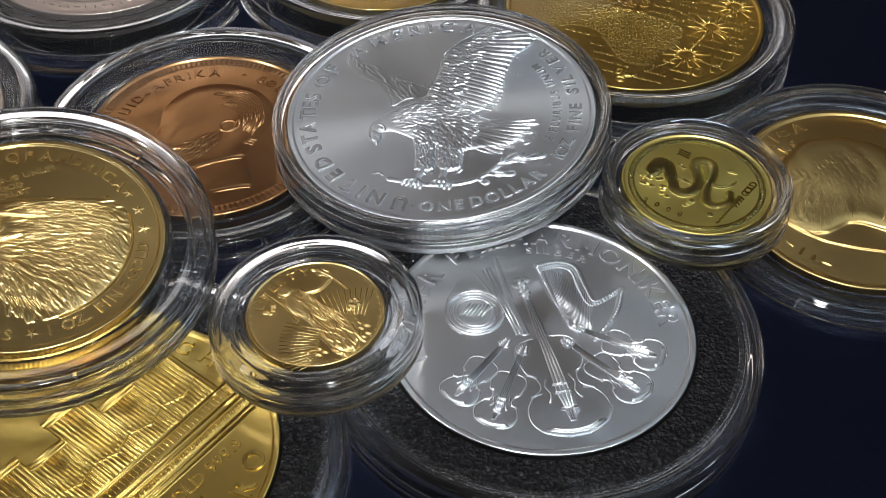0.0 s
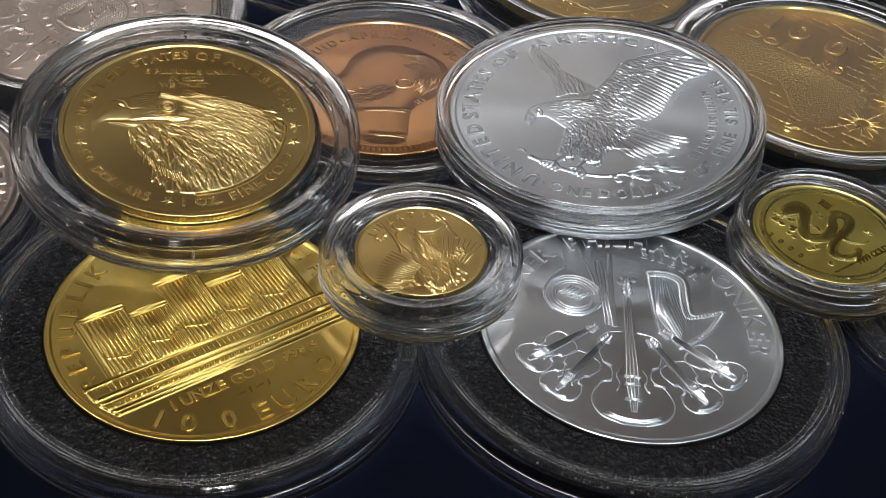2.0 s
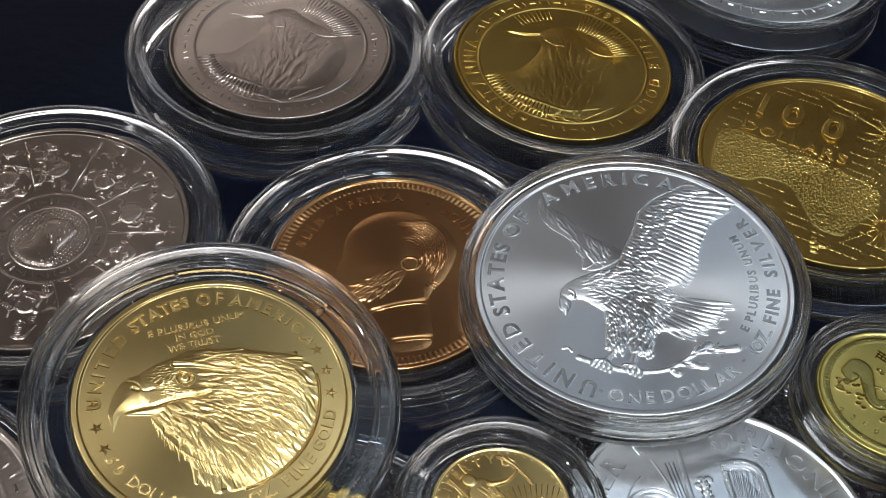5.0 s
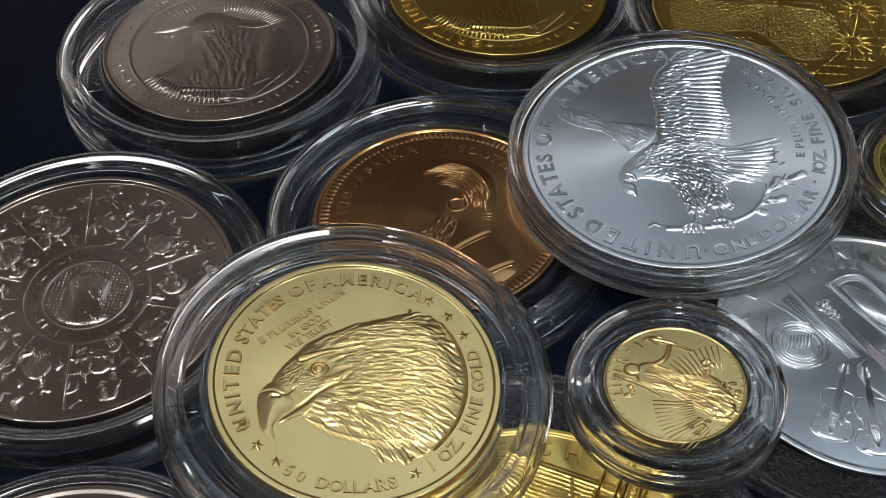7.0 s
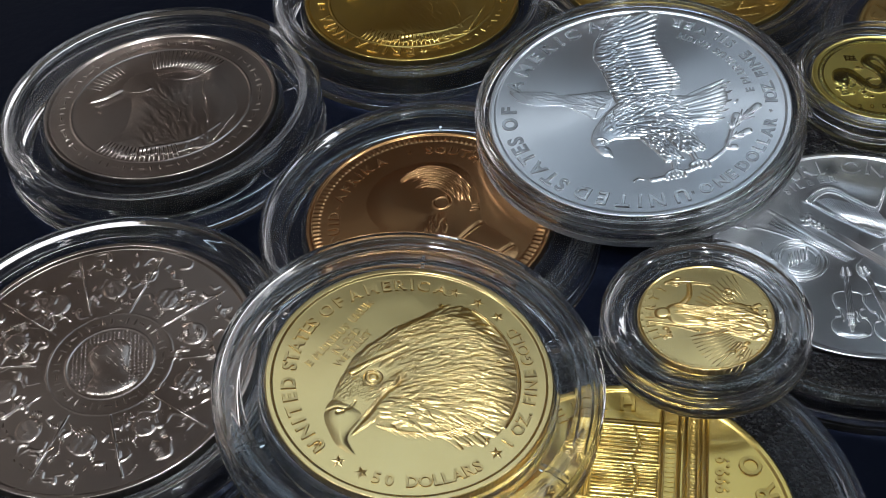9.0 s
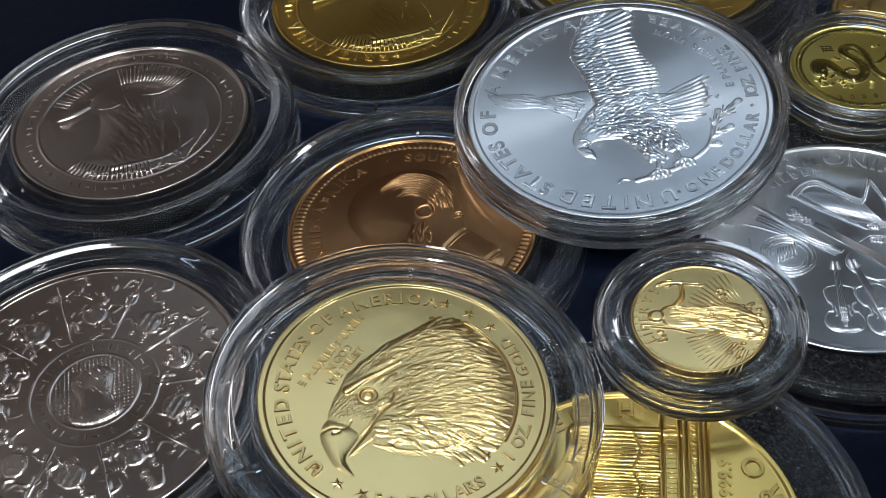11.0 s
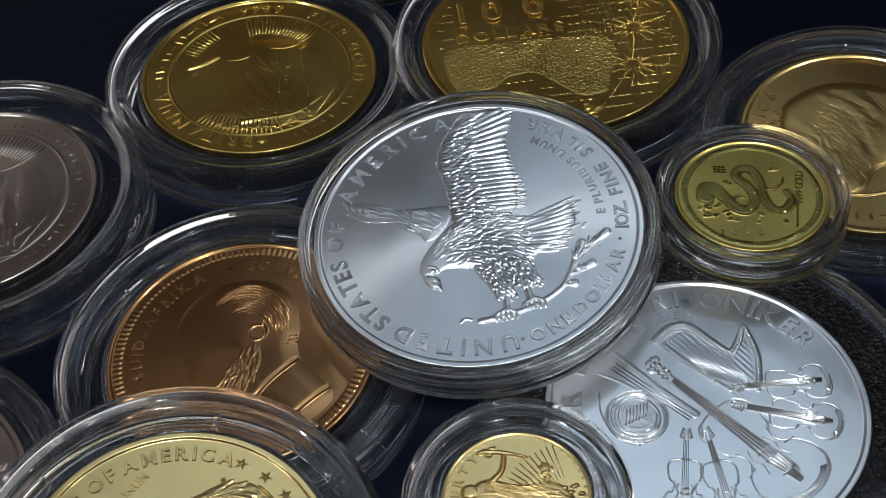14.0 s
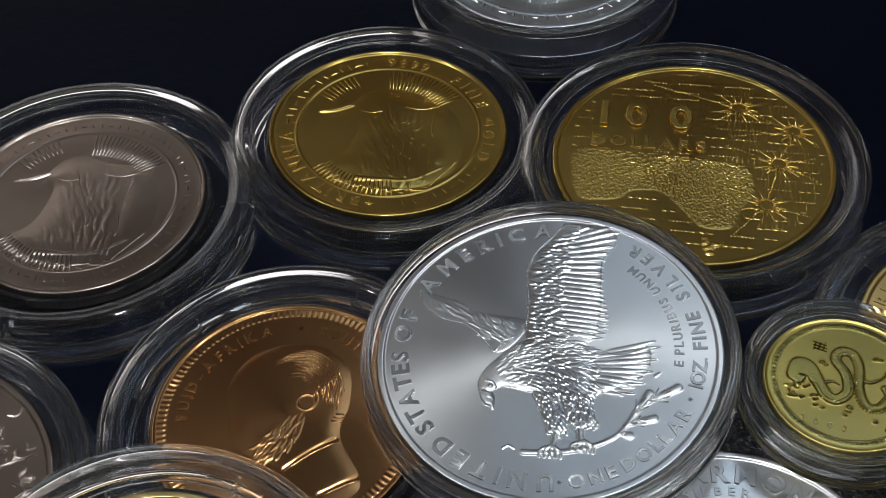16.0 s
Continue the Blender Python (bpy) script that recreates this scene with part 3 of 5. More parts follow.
REEDED = (-61.6, -72.1, 5.0, 0, 0)
FAR = (-7.6, 80.4, 8.5, 0.4, 0.1)

for label, place, cr, orr, top, bottom, foam in (
        ("clear capsule round a silver coin", EAGLE, 20.3, 22.3, 1.1, -3.4, 0),
        ("wide clear capsule round a gold coin", HEAD, 16.1, 21.9, 1.0, -3.6, 0),
        ("small clear capsule round a gold coin", SMALL, 7.9, 12.2, 1.0, -3.2, 0),
        ("small thick clear capsule round a gold coin", DRAGON, 9.4, 11.9, 1.3, -3.6, 0),
        ("flat clear capsule with a black foam ring", PHIL_S, 18.3, 26.0, 0.9, -4.3, 1),
        ("flat clear capsule with a black foam ring", PHIL_G, 18.1, 25.6, 0.9, -3.7, 1),
        ("clear capsule round a reddish gold coin", KRU, 16.5, 22.8, 1.2, -4.4, 0),
        ("thick clear capsule round a gold coin", SOUTH, 19.4, 23.9, 1.6, -6.1, 0),
        ("thick clear capsule round a gold coin", BRIT_G, 17.1, 22.3, 1.4, -5.7, 0),
        ("clear capsule round a brown-tinted silver coin", BRIT_S, 17.1, 23.7, 1.1, -5.9, 0),
        ("clear capsule round a brown-tinted silver coin", BEASTS, 19.2, 23.6, 1.4, -5.9, 0),
        ("clear capsule round a gold coin", BUFF, 16.5, 22.0, 1.0, -3.2, 0),
        ("clear capsule round a dark silver coin", REEDED, 19.0, 21.3, 1.0, -4.9, 0),
        ("tall clear capsule round a silver coin", FAR, 18.9, 21.7, 1.6, -8.3, 0)):
    capsule(label, place, cr, orr, top, bottom, foam, not foam and orr - cr > 4.9)

# ---- the designs, each in its coin's own plane ----
BODY = [(-6.4, -3.2), (-5.4, -1.6), (-3.6, 0.2), (-1.9, 1.2), (0.7, 1.6), (4.0, 0.8), (4.8, -0.8), (5.4, -2.6), (4.9, -6.0), (2.7, -6.5), (0.2, -6.4), (-1.4, -6.0), (-4.0, -5.2), (-5.0, -4.6)]
NEAR_LEG = [(-1.3, -6.0), (1.6, -5.8), (1.9, -7.4), (2.8, -9.5), (2.7, -11.0), (1.1, -11.4), (0.5, -10.5), (-0.3, -8.4)]
OTHER_LEG = [(1.9, -5.6), (4.9, -5.8), (5.8, -8.1), (6.2, -9.5), (4.9, -10.6), (4.1, -10.7), (3.3, -9.8), (2.2, -7.7)]
PLUMAGE = drift((-6.2, -4.4, 62), (-4.6, -1.8, 42), (-2, -1, 18), (1, -0.5, 0), (4, -1.5, -6), (-3, -4.2, 5), (0, -4.5, -30), (3, -4.5, -40), (1, -8, -72), (4.4, -8, -68))
TWIG = ((10.2, -8.5, 12.0, -5.3), (11.2, -6.9, 15.2, -4.3), (9.5, -9.6, 12.6, -8.5), (8.9, -10.7, 10.0, -10.9))


def wings_relief(r):
    # far wing: a low plate with soft plumes on its upper half
    r.form([(-16.2, 6.8), (-15.3, 7.2), (-10.7, 5.7), (-9.3, 4.7), (-3.3, 4.0), (-2.8, 2.6), (-4.5, -0.1), (-6.2, -1.0), (-7.1, 0.1), (-9.9, 2.6), (-13.3, 3.6), (-15.6, 5.4)], 0.09, 0.9, 0.4)
    r.locks([(-15.6, 6.4), (-10.7, 5.2), (-9, 4.0), (-3.6, 3.4), (-4.6, 0.4), (-6.4, 0.0), (-9.6, 3.0), (-13.2, 4.2)], 0.95, lambda x, y: 152 - 2 * y, lambda x, y: 1.5, 0.5, 0.10, 31)
    # upright wing with its folded edge
    r.form([(-2.6, 0.6), (-3.0, 6.7), (-3.6, 10.8), (-2.8, 13.6), (-1.1, 16.2), (0.6, 18.8), (3.4, 19.0), (5.6, 18.8), (7.2, 17.0), (6.6, 15.0), (5.6, 13.2), (5.6, 9.7), (5.8, 6.0), (5.4, 2.2), (4.0, 0.8), (0.7, 0.0)], 0.26, 0.9, 0.6)
    base = r.h.copy()
    # long quills: level ones below, fanning upwards at the tip
    for k in range(22):
        u = k / 21
        a = -4 + 30 * max(0.0, u - 0.55) / 0.45
        x0, y0 = 0.6 + 0.3 * math.sin(6 * u), 2.4 + 14.6 * u
        e = (6.3 + 0.5 * math.sin(9 * u) - 0.9 * max(0.0, 0.75 - abs(u - 0.7) * 6) + 2.0 * max(0.0, u - 0.8) / 0.2 * 0.9) - x0
        r.lock(x0, y0, lambda x, y: a, max(e, 2.0) if u < 0.97 else 3.4, 0.74, 0.24 if k % 2 else 0.17, base, 0, -0.8, 0.9)
    r.locks([(-2.6, 1.2), (-2.9, 6.7), (-3.3, 10.6), (-2.4, 13.4), (-0.8, 16.0), (0.8, 18.4), (1.2, 17.6), (0.6, 14), (0.2, 9), (0.6, 4), (2.4, 1.2), (0.7, 0.2)], 0.64, lambda x, y: -12 + 1.6 * y, lambda x, y: 1.0 if x < -0.4 else 1.4, 0.58, 0.17, 32)
    # tail and its quills
    r.form([(4.0, 0.4), (7.9, -0.3), (10.5, 0.4), (11.6, 1.1), (12.0, -1.0), (11.4, -2.8), (9.6, -4.3), (7.8, -5.0), (4.6, -6.0)], 0.24, 0.8, 0.6)
    base = r.h.copy()
    for k in range(11):
        u = k / 10
        a = 16 - 34 * u
        r.lock(5.6 - 0.6 * u, -0.4 - 4.3 * u, lambda x, y: a, 7.2 - 1.0 * u - 2.0 * u * u + (0.7 if k % 2 else 0), 0.8, 0.26 if k % 2 else 0.15, base, 0, 1.2, 0.9)
    # body, head and hooked bill
    r.form([(-5.6, -6.0), (-6.4, -7.0), (-7.3, -6.6), (-7.7, -5.3), (-7.1, -3.5), (-5.7, -1.6), (-3.8, 0.3), (-1.9, 1.4), (0.7, 1.8), (4.0, 0.9), (5.0, -1.0), (5.6, -3.4), (4.9, -6.3), (2.7, -6.7), (0.2, -6.6), (-1.4, -6.2), (-4.3, -5.6)], 0.46, 1.9, 0.5)
    for leg in (NEAR_LEG, OTHER_LEG):
        r.form(leg, 0.42, 0.9, 0.6)
    r.form([(-7.3, -6.3), (-6.4, -6.2), (-5.7, -6.8), (-5.5, -7.6), (-5.55, -8.7), (-6.0, -8.3), (-6.6, -8.1), (-7.2, -7.2)], 0.40, 0.5, 0.2)
    r.locks(BODY, 0.60, PLUMAGE, lambda x, y: 0.95 if x < 2 else 1.2, 0.52, 0.13, 33)
    for k, leg in enumerate((NEAR_LEG, OTHER_LEG)):
        r.locks(leg, 0.50, PLUMAGE, lambda x, y: 0.8, 0.42, 0.13, 34 + k)
    r.groove([(-6.9, -6.1), (-6.2, -6.5), (-5.7, -7.2)], 0.25, 0.06)
    r.groove([(-6.3, -7.3), (-5.8, -7.5), (-5.6, -8.0)], 0.2, 0.06)
    r.disc(-6.2, -5.7, 0.36, 0.3, 0.62, 0.2)
    r.stroke([(-6.7, -5.0), (-6.0, -5.2), (-5.5, -5.9)], 0.35, 0.2, 0.62)
    # feet on the twig
    r.stroke([(1.9, -11.2), (1.6, -13.0)], 0.8, 0.7, 0.34)
    r.stroke([(4.5, -10.6), (4.7, -12.4)], 0.8, 0.7, 0.34)
    r.stroke([(-1.6, -13.9), (0.2, -13.8), (3.9, -13.3), (7.0, -12.1), (8.9, -10.7), (10.2, -8.6), (11.2, -6.8)], 0.75, 0.4, 0.24)
    for cx, cy in ((1.3, -13.4), (4.8, -12.5)):
        for k in range(5):
            r.stroke([(cx + 0.2, cy + 0.5), (cx - 1.0 + 0.55 * k, cy - 0.1), (cx - 1.1 + 0.6 * k, cy - 0.9)], 0.55, 0.3, 0.40)
    for ax, ay, bx, by in TWIG:
        r.stroke([(ax, ay), ((ax + bx) / 2, (ay + by) / 2), (bx, by)], 0.5, 1.1, 0.26)
    r.stroke([(12.6, -2.9), (13.0, -2.5)], 0.4, 0.3, 0.12)
    r.stroke([(-3.9, -13.6), (-3.3, -13.2), (-2.7, -13.5)], 0.3, 0.3, 0.10)
    r.h = r.h * 0.75


def wings_letters(t):
    t.ridge([(-3.7, 10.9), (-3.2, 8.4), (-3.0, 5.6), (-2.9, 3.4)], 0.22, 0.25, 0.07)
    t.ridge([(-3.7, 10.9), (-2.9, 13.8), (-1.2, 16.4), (0.5, 19.0)], 0.22, 0.2, 0.06)
    t.ridge([(-15.8, 5.4), (-13.3, 3.6), (-9.9, 2.7), (-7.2, 0.2), (-6.4, -1.0), (-5.4, 0.6), (-4.2, 1.4)], 0.2, 0.22, 0.06)
    for ax, ay, bx, by in TWIG:
        for k in range(-2, 3):
            c, q = (bx - ax) * 0.22, (by - ay) * 0.22
            t.ridge([(ax + c, ay + q), (ax + (bx - ax) * (0.8 - 0.1 * abs(k)) - q * 0.5 * k, ay + (by - ay) * (0.8 - 0.1 * abs(k)) + c * 0.5 * k)], 0.25, 0.2, 0.10, False)
    for text, a, b in (("UNITED", -86, -128), ("STATES", -138, -172), ("OF", -183, -192), ("AMERICA", 152, 97)):
        t.arc(text, 17.6, a, b, 2.3)
    for text, a, b in (("ONE", -75, -62), ("DOLLAR", -55, -26), ("1OZ.", -13, -1), ("FINE", 5, 19), ("SILVER", 29, 58)):
        t.arc(text, 17.6, a, b, 1.8, False)
    t.arc("E PLURIBUS UNUM", 15.2, -4, 52, 1.2, False)
    for a in (-81, -19):
        t.star(17.5 * math.cos(radians(a)), 17.5 * math.sin(radians(a)), 0, 0.4, 6)


HEAD_PLUMAGE = [(-6.0, 0.6), (-5.2, 3.4), (-4.0, 4.8), (-2.2, 5.9), (1.1, 7.8), (3.8, 8.5), (7.0, 8.8), (9.4, 5.4), (10.8, 3.2), (11.3, 0.6), (11.3, -1.4), (10.6, -4.1), (9.4, -6.4), (6.6, -7.4), (4.4, -7.6), (2.4, -8.2), (0.6, -7.0), (-2.3, -6.2), (-4.6, -5.8), (-4.2, -4.2), (-2.6, -2.2), (-4.4, -1.6)]
SWEEP = drift((-6.6, -0.4, 62), (-5.2, 3.0, 45), (-2, 4.4, 30), (1.5, 6.4, 22), (5, 7.2, 8), (7.6, 7.0, -8), (9.6, 4.2, -38), (-3.0, -1.0, 42), (-1.0, 0.4, 26), (3.0, 1.2, 12), (8.0, 1.4, -8), (-1.6, -3.0, 8), (3.0, -3.2, -6), (8.0, -4.4, -26), (-3.0, -5.2, -18), (0.4, -6.0, -42), (3.6, -6.6, -44), (10.6, -1.5, -20))


def eagle_head_relief(r):
    x, y = r.x, r.y
    # the swept eagle head and the smooth hooked bill before it
    r.form([(-8.8, -2.0), (-8.0, 0.1), (-7.0, 1.7), (-5.9, 3.5), (-4.3, 4.7), (-2.3, 6.0), (1.1, 8.0), (3.8, 8.7), (7.5, 9.1), (8.6, 8.3), (10.1, 5.6), (11.4, 3.5), (12.0, 0.6), (12.1, -1.4), (11.4, -4.1), (10.2, -7.0), (9.4, -7.4), (6.4, -7.6),
            (3.6, -7.6), (0.8, -7.0), (-2.5, -6.3), (-4.6, -5.8), (-6.2, -5.0), (-8.6, -3.6)], 0.50, 3.6, 0.5)
    r.form([(-7.0, -9.6), (-8.2, -8.8), (-8.9, -8.1), (-9.7, -5.8), (-9.9, -4.2), (-9.4, -2.8), (-8.3, -2.0), (-6.6, -2.4), (-5.4, -4.2), (-6.2, -5.6), (-7.2, -6.8), (-7.5, -8.0)], 0.44, 2.1, 0.1)
    r.form([(-7.4, -7.2), (-6.2, -5.6), (-4.6, -3.9), (-3.0, -2.3), (-2.4, -2.9), (-4.2, -5.2), (-6.0, -6.5)], 0.42, 0.7, 0.2)
    base = r.h.copy()
    far = lambda a, b: math.hypot(a + 8.5, b + 2.5)
    bare = lambda a, b: math.hypot(a + 4.1, b - 0.2) > 1.5 and not (-6.4 < a < 0.6 and 1.2 < b - 0.5 * (a + 4) < 3.0)
    r.locks(HEAD_PLUMAGE, 0.72, SWEEP, lambda a, b: min(0.5 + 0.27 * far(a, b), 3.8), 0.74, 0.15, 51, lambda a, b: bare(a, b) and far(a, b) > 3.2, 0.6)
    # small close plumes before and below the eye
    r.locks([(-8.4, -1.6), (-7.2, 1.0), (-5.6, 2.4), (-4.8, 0.4), (-3.6, -1.0), (-2.6, -0.8), (-4.4, -3.0), (-6.0, -2.6), (-7.6, -2.4)], 0.36, SWEEP, lambda a, b: 0.5, 0.26, 0.06, 52, bare, 0.5)
    # heavy brow, eye with its lid
    r.stroke([(-6.2, 1.2), (-4.4, 2.2), (-2.0, 3.2), (0.2, 4.2)], 1.1, 0.5, 0.84, 0.2)
    r.h = r.h - 0.10 * np.exp(-(np.hypot((x + 4.1) / 1.3, (y - 0.2) / 1.1)) ** 4)
    r.hoop(-4.1, 0.2, 0.95, 0.3, 0.66)
    r.disc(-4.1, 0.2, 0.62, 0.62, 0.70, 0.4, 0.2)
    r.groove([(-7.4, -7.6), (-7.1, -6.8), (-5.4, -4.9), (-3.5, -2.6), (-1.8, -1.1), (-0.6, 0.2)], 0.45, 0.16)
    r.groove([(-9.6, -3.6), (-8.5, -3.3), (-7.2, -3.6), (-6.4, -2.8)], 0.3, 0.08)
    r.groove([(-8.4, -4.0), (-7.8, -3.9)], 0.4, 0.14)
    R, A = np.hypot(x, y), np.degrees(np.arctan2(y, x))
    inside = np.clip((12.1 - R) / 0.15, 0, 1)
    r.h, r.frost = 0.7 * r.h * inside, r.frost * inside
    # border line behind the head
    r.rise(np.where((A > -40) & (A < 46), 0.16 - np.abs(R - 12.2), -1), 0.5, 0.16)


def eagle_head_letters(t):
    far = lambda x, y: math.hypot(x + 8.5, y + 2.5)
    t.plumes(HEAD_PLUMAGE, 0.60, SWEEP, lambda x, y: min(0.4 + 0.16 * far(x, y), 2.2), 0.17, 0.035, lambda x, y: math.hypot(x + 4.1, y - 0.2) > 1.8 and far(x, y) > 4.0 and math.hypot(x, y) < 9.6, 8, "fade")
    g = np.random.RandomState(5)
    for k in range(34):
        u = k / 33
        x0, y0, e = -4.4 + 10.4 * u, -6.0 - 1.6 * math.sin(2.6 * u), g.uniform(0.8, 1.9)
        a = radians(-52 + 26 * u + g.uniform(-10, 10))
        t.ridge([(x0, y0), (x0 + 0.5 * e * math.cos(a), y0 + 0.45 * e * math.sin(a)), (x0 + e * math.cos(a), y0 + e * math.sin(a))], 0.4, 0.08, 0.07)
    for text, a, b in (("UNITED", 216, 178), ("STATES", 168, 139), ("OF", 129, 121), ("AMERICA", 112, 67)):
        t.arc(text, 13.5, a, b, 1.75)
    for text, a, b in (("1", -46, -45), ("OZ.", -37, -27), ("FINE", -20, -4), ("GOLD", 4, 22), ("50", -112, -106), ("DOLLARS", -96, -65)):
        t.arc(text, 13.5, a, b, 1.5, False)
    for a in (60, 47, 34, -54, -119, -131, -143):
        t.star(13.5 * math.cos(radians(a)), 13.5 * math.sin(radians(a)), a, 0.85)
    t.line("E PLURIBUS UNUM", -7.2, 7.1, 47, 1.1, 11.8)
    t.line("IN GOD", -6.6, 5.8, 47, 1.1, 4.6)
    t.line("WE TRUST", -5.9, 4.7, 47, 1.1, 6.2)
    t.bar(7.2, -9.2, 40, 0.9, 0.3)
    t.star(4.8, 9.9, 0, 0.5, 6)


def figure_relief(r):
    x, y = r.x, r.y
    # a plain draped column, an upheld stem and a base of leaves
    m = r.form([(-4.0, 2.2), (-2.4, 2.6), (0.5, 1.4), (4, 1.2), (5.8, -0.6), (6.4, -3.4), (4.2, -4.0), (0, -1.6), (-3.0, -0.8), (-4.2, 0.4)], 0.26, 0.5)
    r.locks([(-3.2, 1.8), (-0.9, 1.8), (1.6, 0.9), (4.4, 0.1), (5.2, -2.0), (4.6, -3.8), (2.4, -3.4), (0.2, -1.9), (-2.1, -0.5), (-3.5, 0.6)], 0.62, lambda a, b: -22 - 3 * a, lambda a, b: 2.4, 0.42, 0.13, 71)
    r.disc(-4.7, 1.5, 0.95, 0.85, 0.42)
    r.stroke([(-2.4, 2.2), (-1.0, 3.4), (-0.5, 5.2)], 0.7, 0.45, 0.36)
    r.stroke([(-2.4, 6.0), (-0.4, 5.5), (1.8, 4.6)], 0.6, 0.25, 0.32)
    r.stroke([(-6.6, 0.6), (-3.6, -0.6), (-1.4, -1.9)], 0.4, 0.3, 0.30)
    g = np.random.RandomState(4)
    for _ in range(26):
        a, q = g.uniform(-75, 5), g.uniform(5.2, 6.9)
        r.disc(q * math.cos(radians(a)), q * math.sin(radians(a)), 0.32, 0.22, 0.24, 0.2)
    for _ in range(14):
        r.disc(g.uniform(-3.2, -1.2), g.uniform(5.3, 6.4), 0.28, 0.2, 0.24, 0.2)
    for _ in range(8):
        r.disc(g.uniform(-5.4, -4.4), g.uniform(-2.2, -0.6), 0.25, 0.2, 0.22, 0.2)
    for _ in range(9):
        r.disc(g.uniform(3.0, 4.2), g.uniform(1.6, 3.6), 0.25, 0.2, 0.22, 0.2)
    r.beads(7.35, 46, 0.22, 0.10)


def figure_letters(t):
    for k in range(15):
        a = radians(182 + 3.6 * k)
        t.ridge([(6.5 + 4.6 * math.cos(a), -2.2 + 4.6 * math.sin(a)), (6.5 + 9.0 * math.cos(a), -2.2 + 9.0 * math.sin(a))], 0.12, 0.16, 0.05, False)
    for k in range(12):
        a = radians(98 + 4.6 * k)
        t.ridge([(6.0 + 4.6 * math.cos(a), -3.0 + 4.6 * math.sin(a)), (6.0 + 8.6 * math.cos(a), -3.0 + 8.6 * math.sin(a))], 0.12, 0.16, 0.05, False)
    g = np.random.RandomState(6)
    for k in range(26):
        x0, q = g.uniform(-3.4, 2.2), g.uniform(-0.9, 0.9)
        y0, e = 0.9 - 0.35 * x0 + q * 0.9, g.uniform(0.9, 2.8)
        t.ridge([(x0, y0), (x0 + e * 0.5, y0 - 0.15 * e + g.uniform(-0.15, 0.15)), (x0 + e, y0 - 0.45 * e)], 0.16, 0.24, 0.12)
    t.arc("LIBERTY", 6.45, 194, 126, 1.15)


COIL = [(-5.6, 0.6), (-5.2, 2.0), (-4.1, 1.7), (-3.2, -0.3), (-2.4, -2.0), (-1.2, -2.5), (0.1, -1.2), (0.0, 1.2), (-1.0, 3.1), (-0.4, 4.4), (1.0, 4.2), (1.6, 2.3), (1.4, -0.9), (2.0, -3.0), (3.4, -3.2), (4.5, -2.0)]


def coil_relief(r):
    x, y = r.x, r.y
    r.stroke(COIL[:5], 2.4, 1.5, 0.30, 1.0, True, 0.3)
    r.stroke(COIL[3:], 1.6, 1.0, 0.30, 1.0, True, 0.3)
    r.stroke([(4.3, -0.4), (4.6, -1.4), (4.5, -2.2)], 1.1, 0.9, 0.28, 1.0, True, 0.3)
    r.stroke([(1.6, 0.8), (2.7, 0.3), (4.1, 1.1), (4.6, 2.0)], 0.7, 0.3, 0.24, 1.0)
    r.stroke([(-2.4, -0.2), (-1.6, 0.0), (-0.8, -0.4)], 0.7, 0.3, 0.24, 1.0)
    g = np.random.RandomState(9)
    for _ in range(30):
        r.disc(g.uniform(-6.8, -3.4), g.uniform(-2.8, 0.6), g.uniform(0.2, 0.5), 0.25, g.uniform(0.2, 0.45), 0.25, 1.0)
    for cx, cy in ((-3.2, -3.7), (-0.2, -4.4), (2.6, -5.3), (3.8, 3.5), (-2.2, 2.4), (-0.1, -3.3)):
        for k in range(3):
            r.disc(cx + g.uniform(-0.5, 0.5), cy + g.uniform(-0.4, 0.4), 0.38, 0.26, 0.3, 0.25, 1.0)
    R = np.hypot(x, y)
    r.h = r.h - 0.12 * np.clip((R - 7.75) / 0.15, 0, 1) * np.clip((8.65 - R) / 0.15, 0, 1)
    r.frost = np.maximum(r.frost, np.clip((R - 7.75) / 0.15, 0, 1) * np.clip((8.65 - R) / 0.15, 0, 1))
    r.beads(8.2, 92, 0.34, 0.16)


def coil_letters(t):
    path = np.array(smooth_path(COIL[3:], n=6))
    d = np.gradient(path, axis=0)
    d /= np.hypot(d[:, 0], d[:, 1])[:, None]
    for (x, y), (c, q) in zip(path, d):
        for k in (-0.62, -0.25, 0.62):
            t.ridge([(x - q * k, y + c * k), (x - q * k + c * 0.22, y + c * k + q * 0.22)], 0.24, 0.2, 0.08, False)
    t.line("9999 GOLD", 6.0, 0.0, 73, 1.15, 5.6)
    for k in range(5):
        t.bar(4.0 + 0.24 * k, -5.9 + 0.75 * k, 60, 0.8, 0.3)
    t.line("2000", -2.9, -5.9, -12, 1.0, 6.2)
    for k in range(3):
        t.bar(-2.7, 4.5 + 0.45 * k, -18, 1.7, 0.24)
        t.bar(-3.3 + 0.55 * k, 5.0, 72, 1.3, 0.2)


# scroll and lower end of each body, its width, where the body begins along it
FIDDLES = (((-4.1, 5.6), (8.7, -13.1), 9.4, 0.36), ((-3.1, -3.4), (-6.1, -14.0), 4.7, 0.32), ((-0.9, -3.7), (-0.8, -15.7), 4.9, 0.32), ((3.3, -0.8), (14.2, -5.2), 4.9, 0.32), ((3.9, 1.6), (14.8, 0.8), 4.8, 0.32))


def fiddle_frame(sx, sy, bx, by):
    e = math.hypot(bx - sx, by - sy)
    c, q = (bx - sx) / e, (by - sy) / e
    return e, lambda u, v: (sx + c * u * e - q * v, sy + q * u * e + c * v)


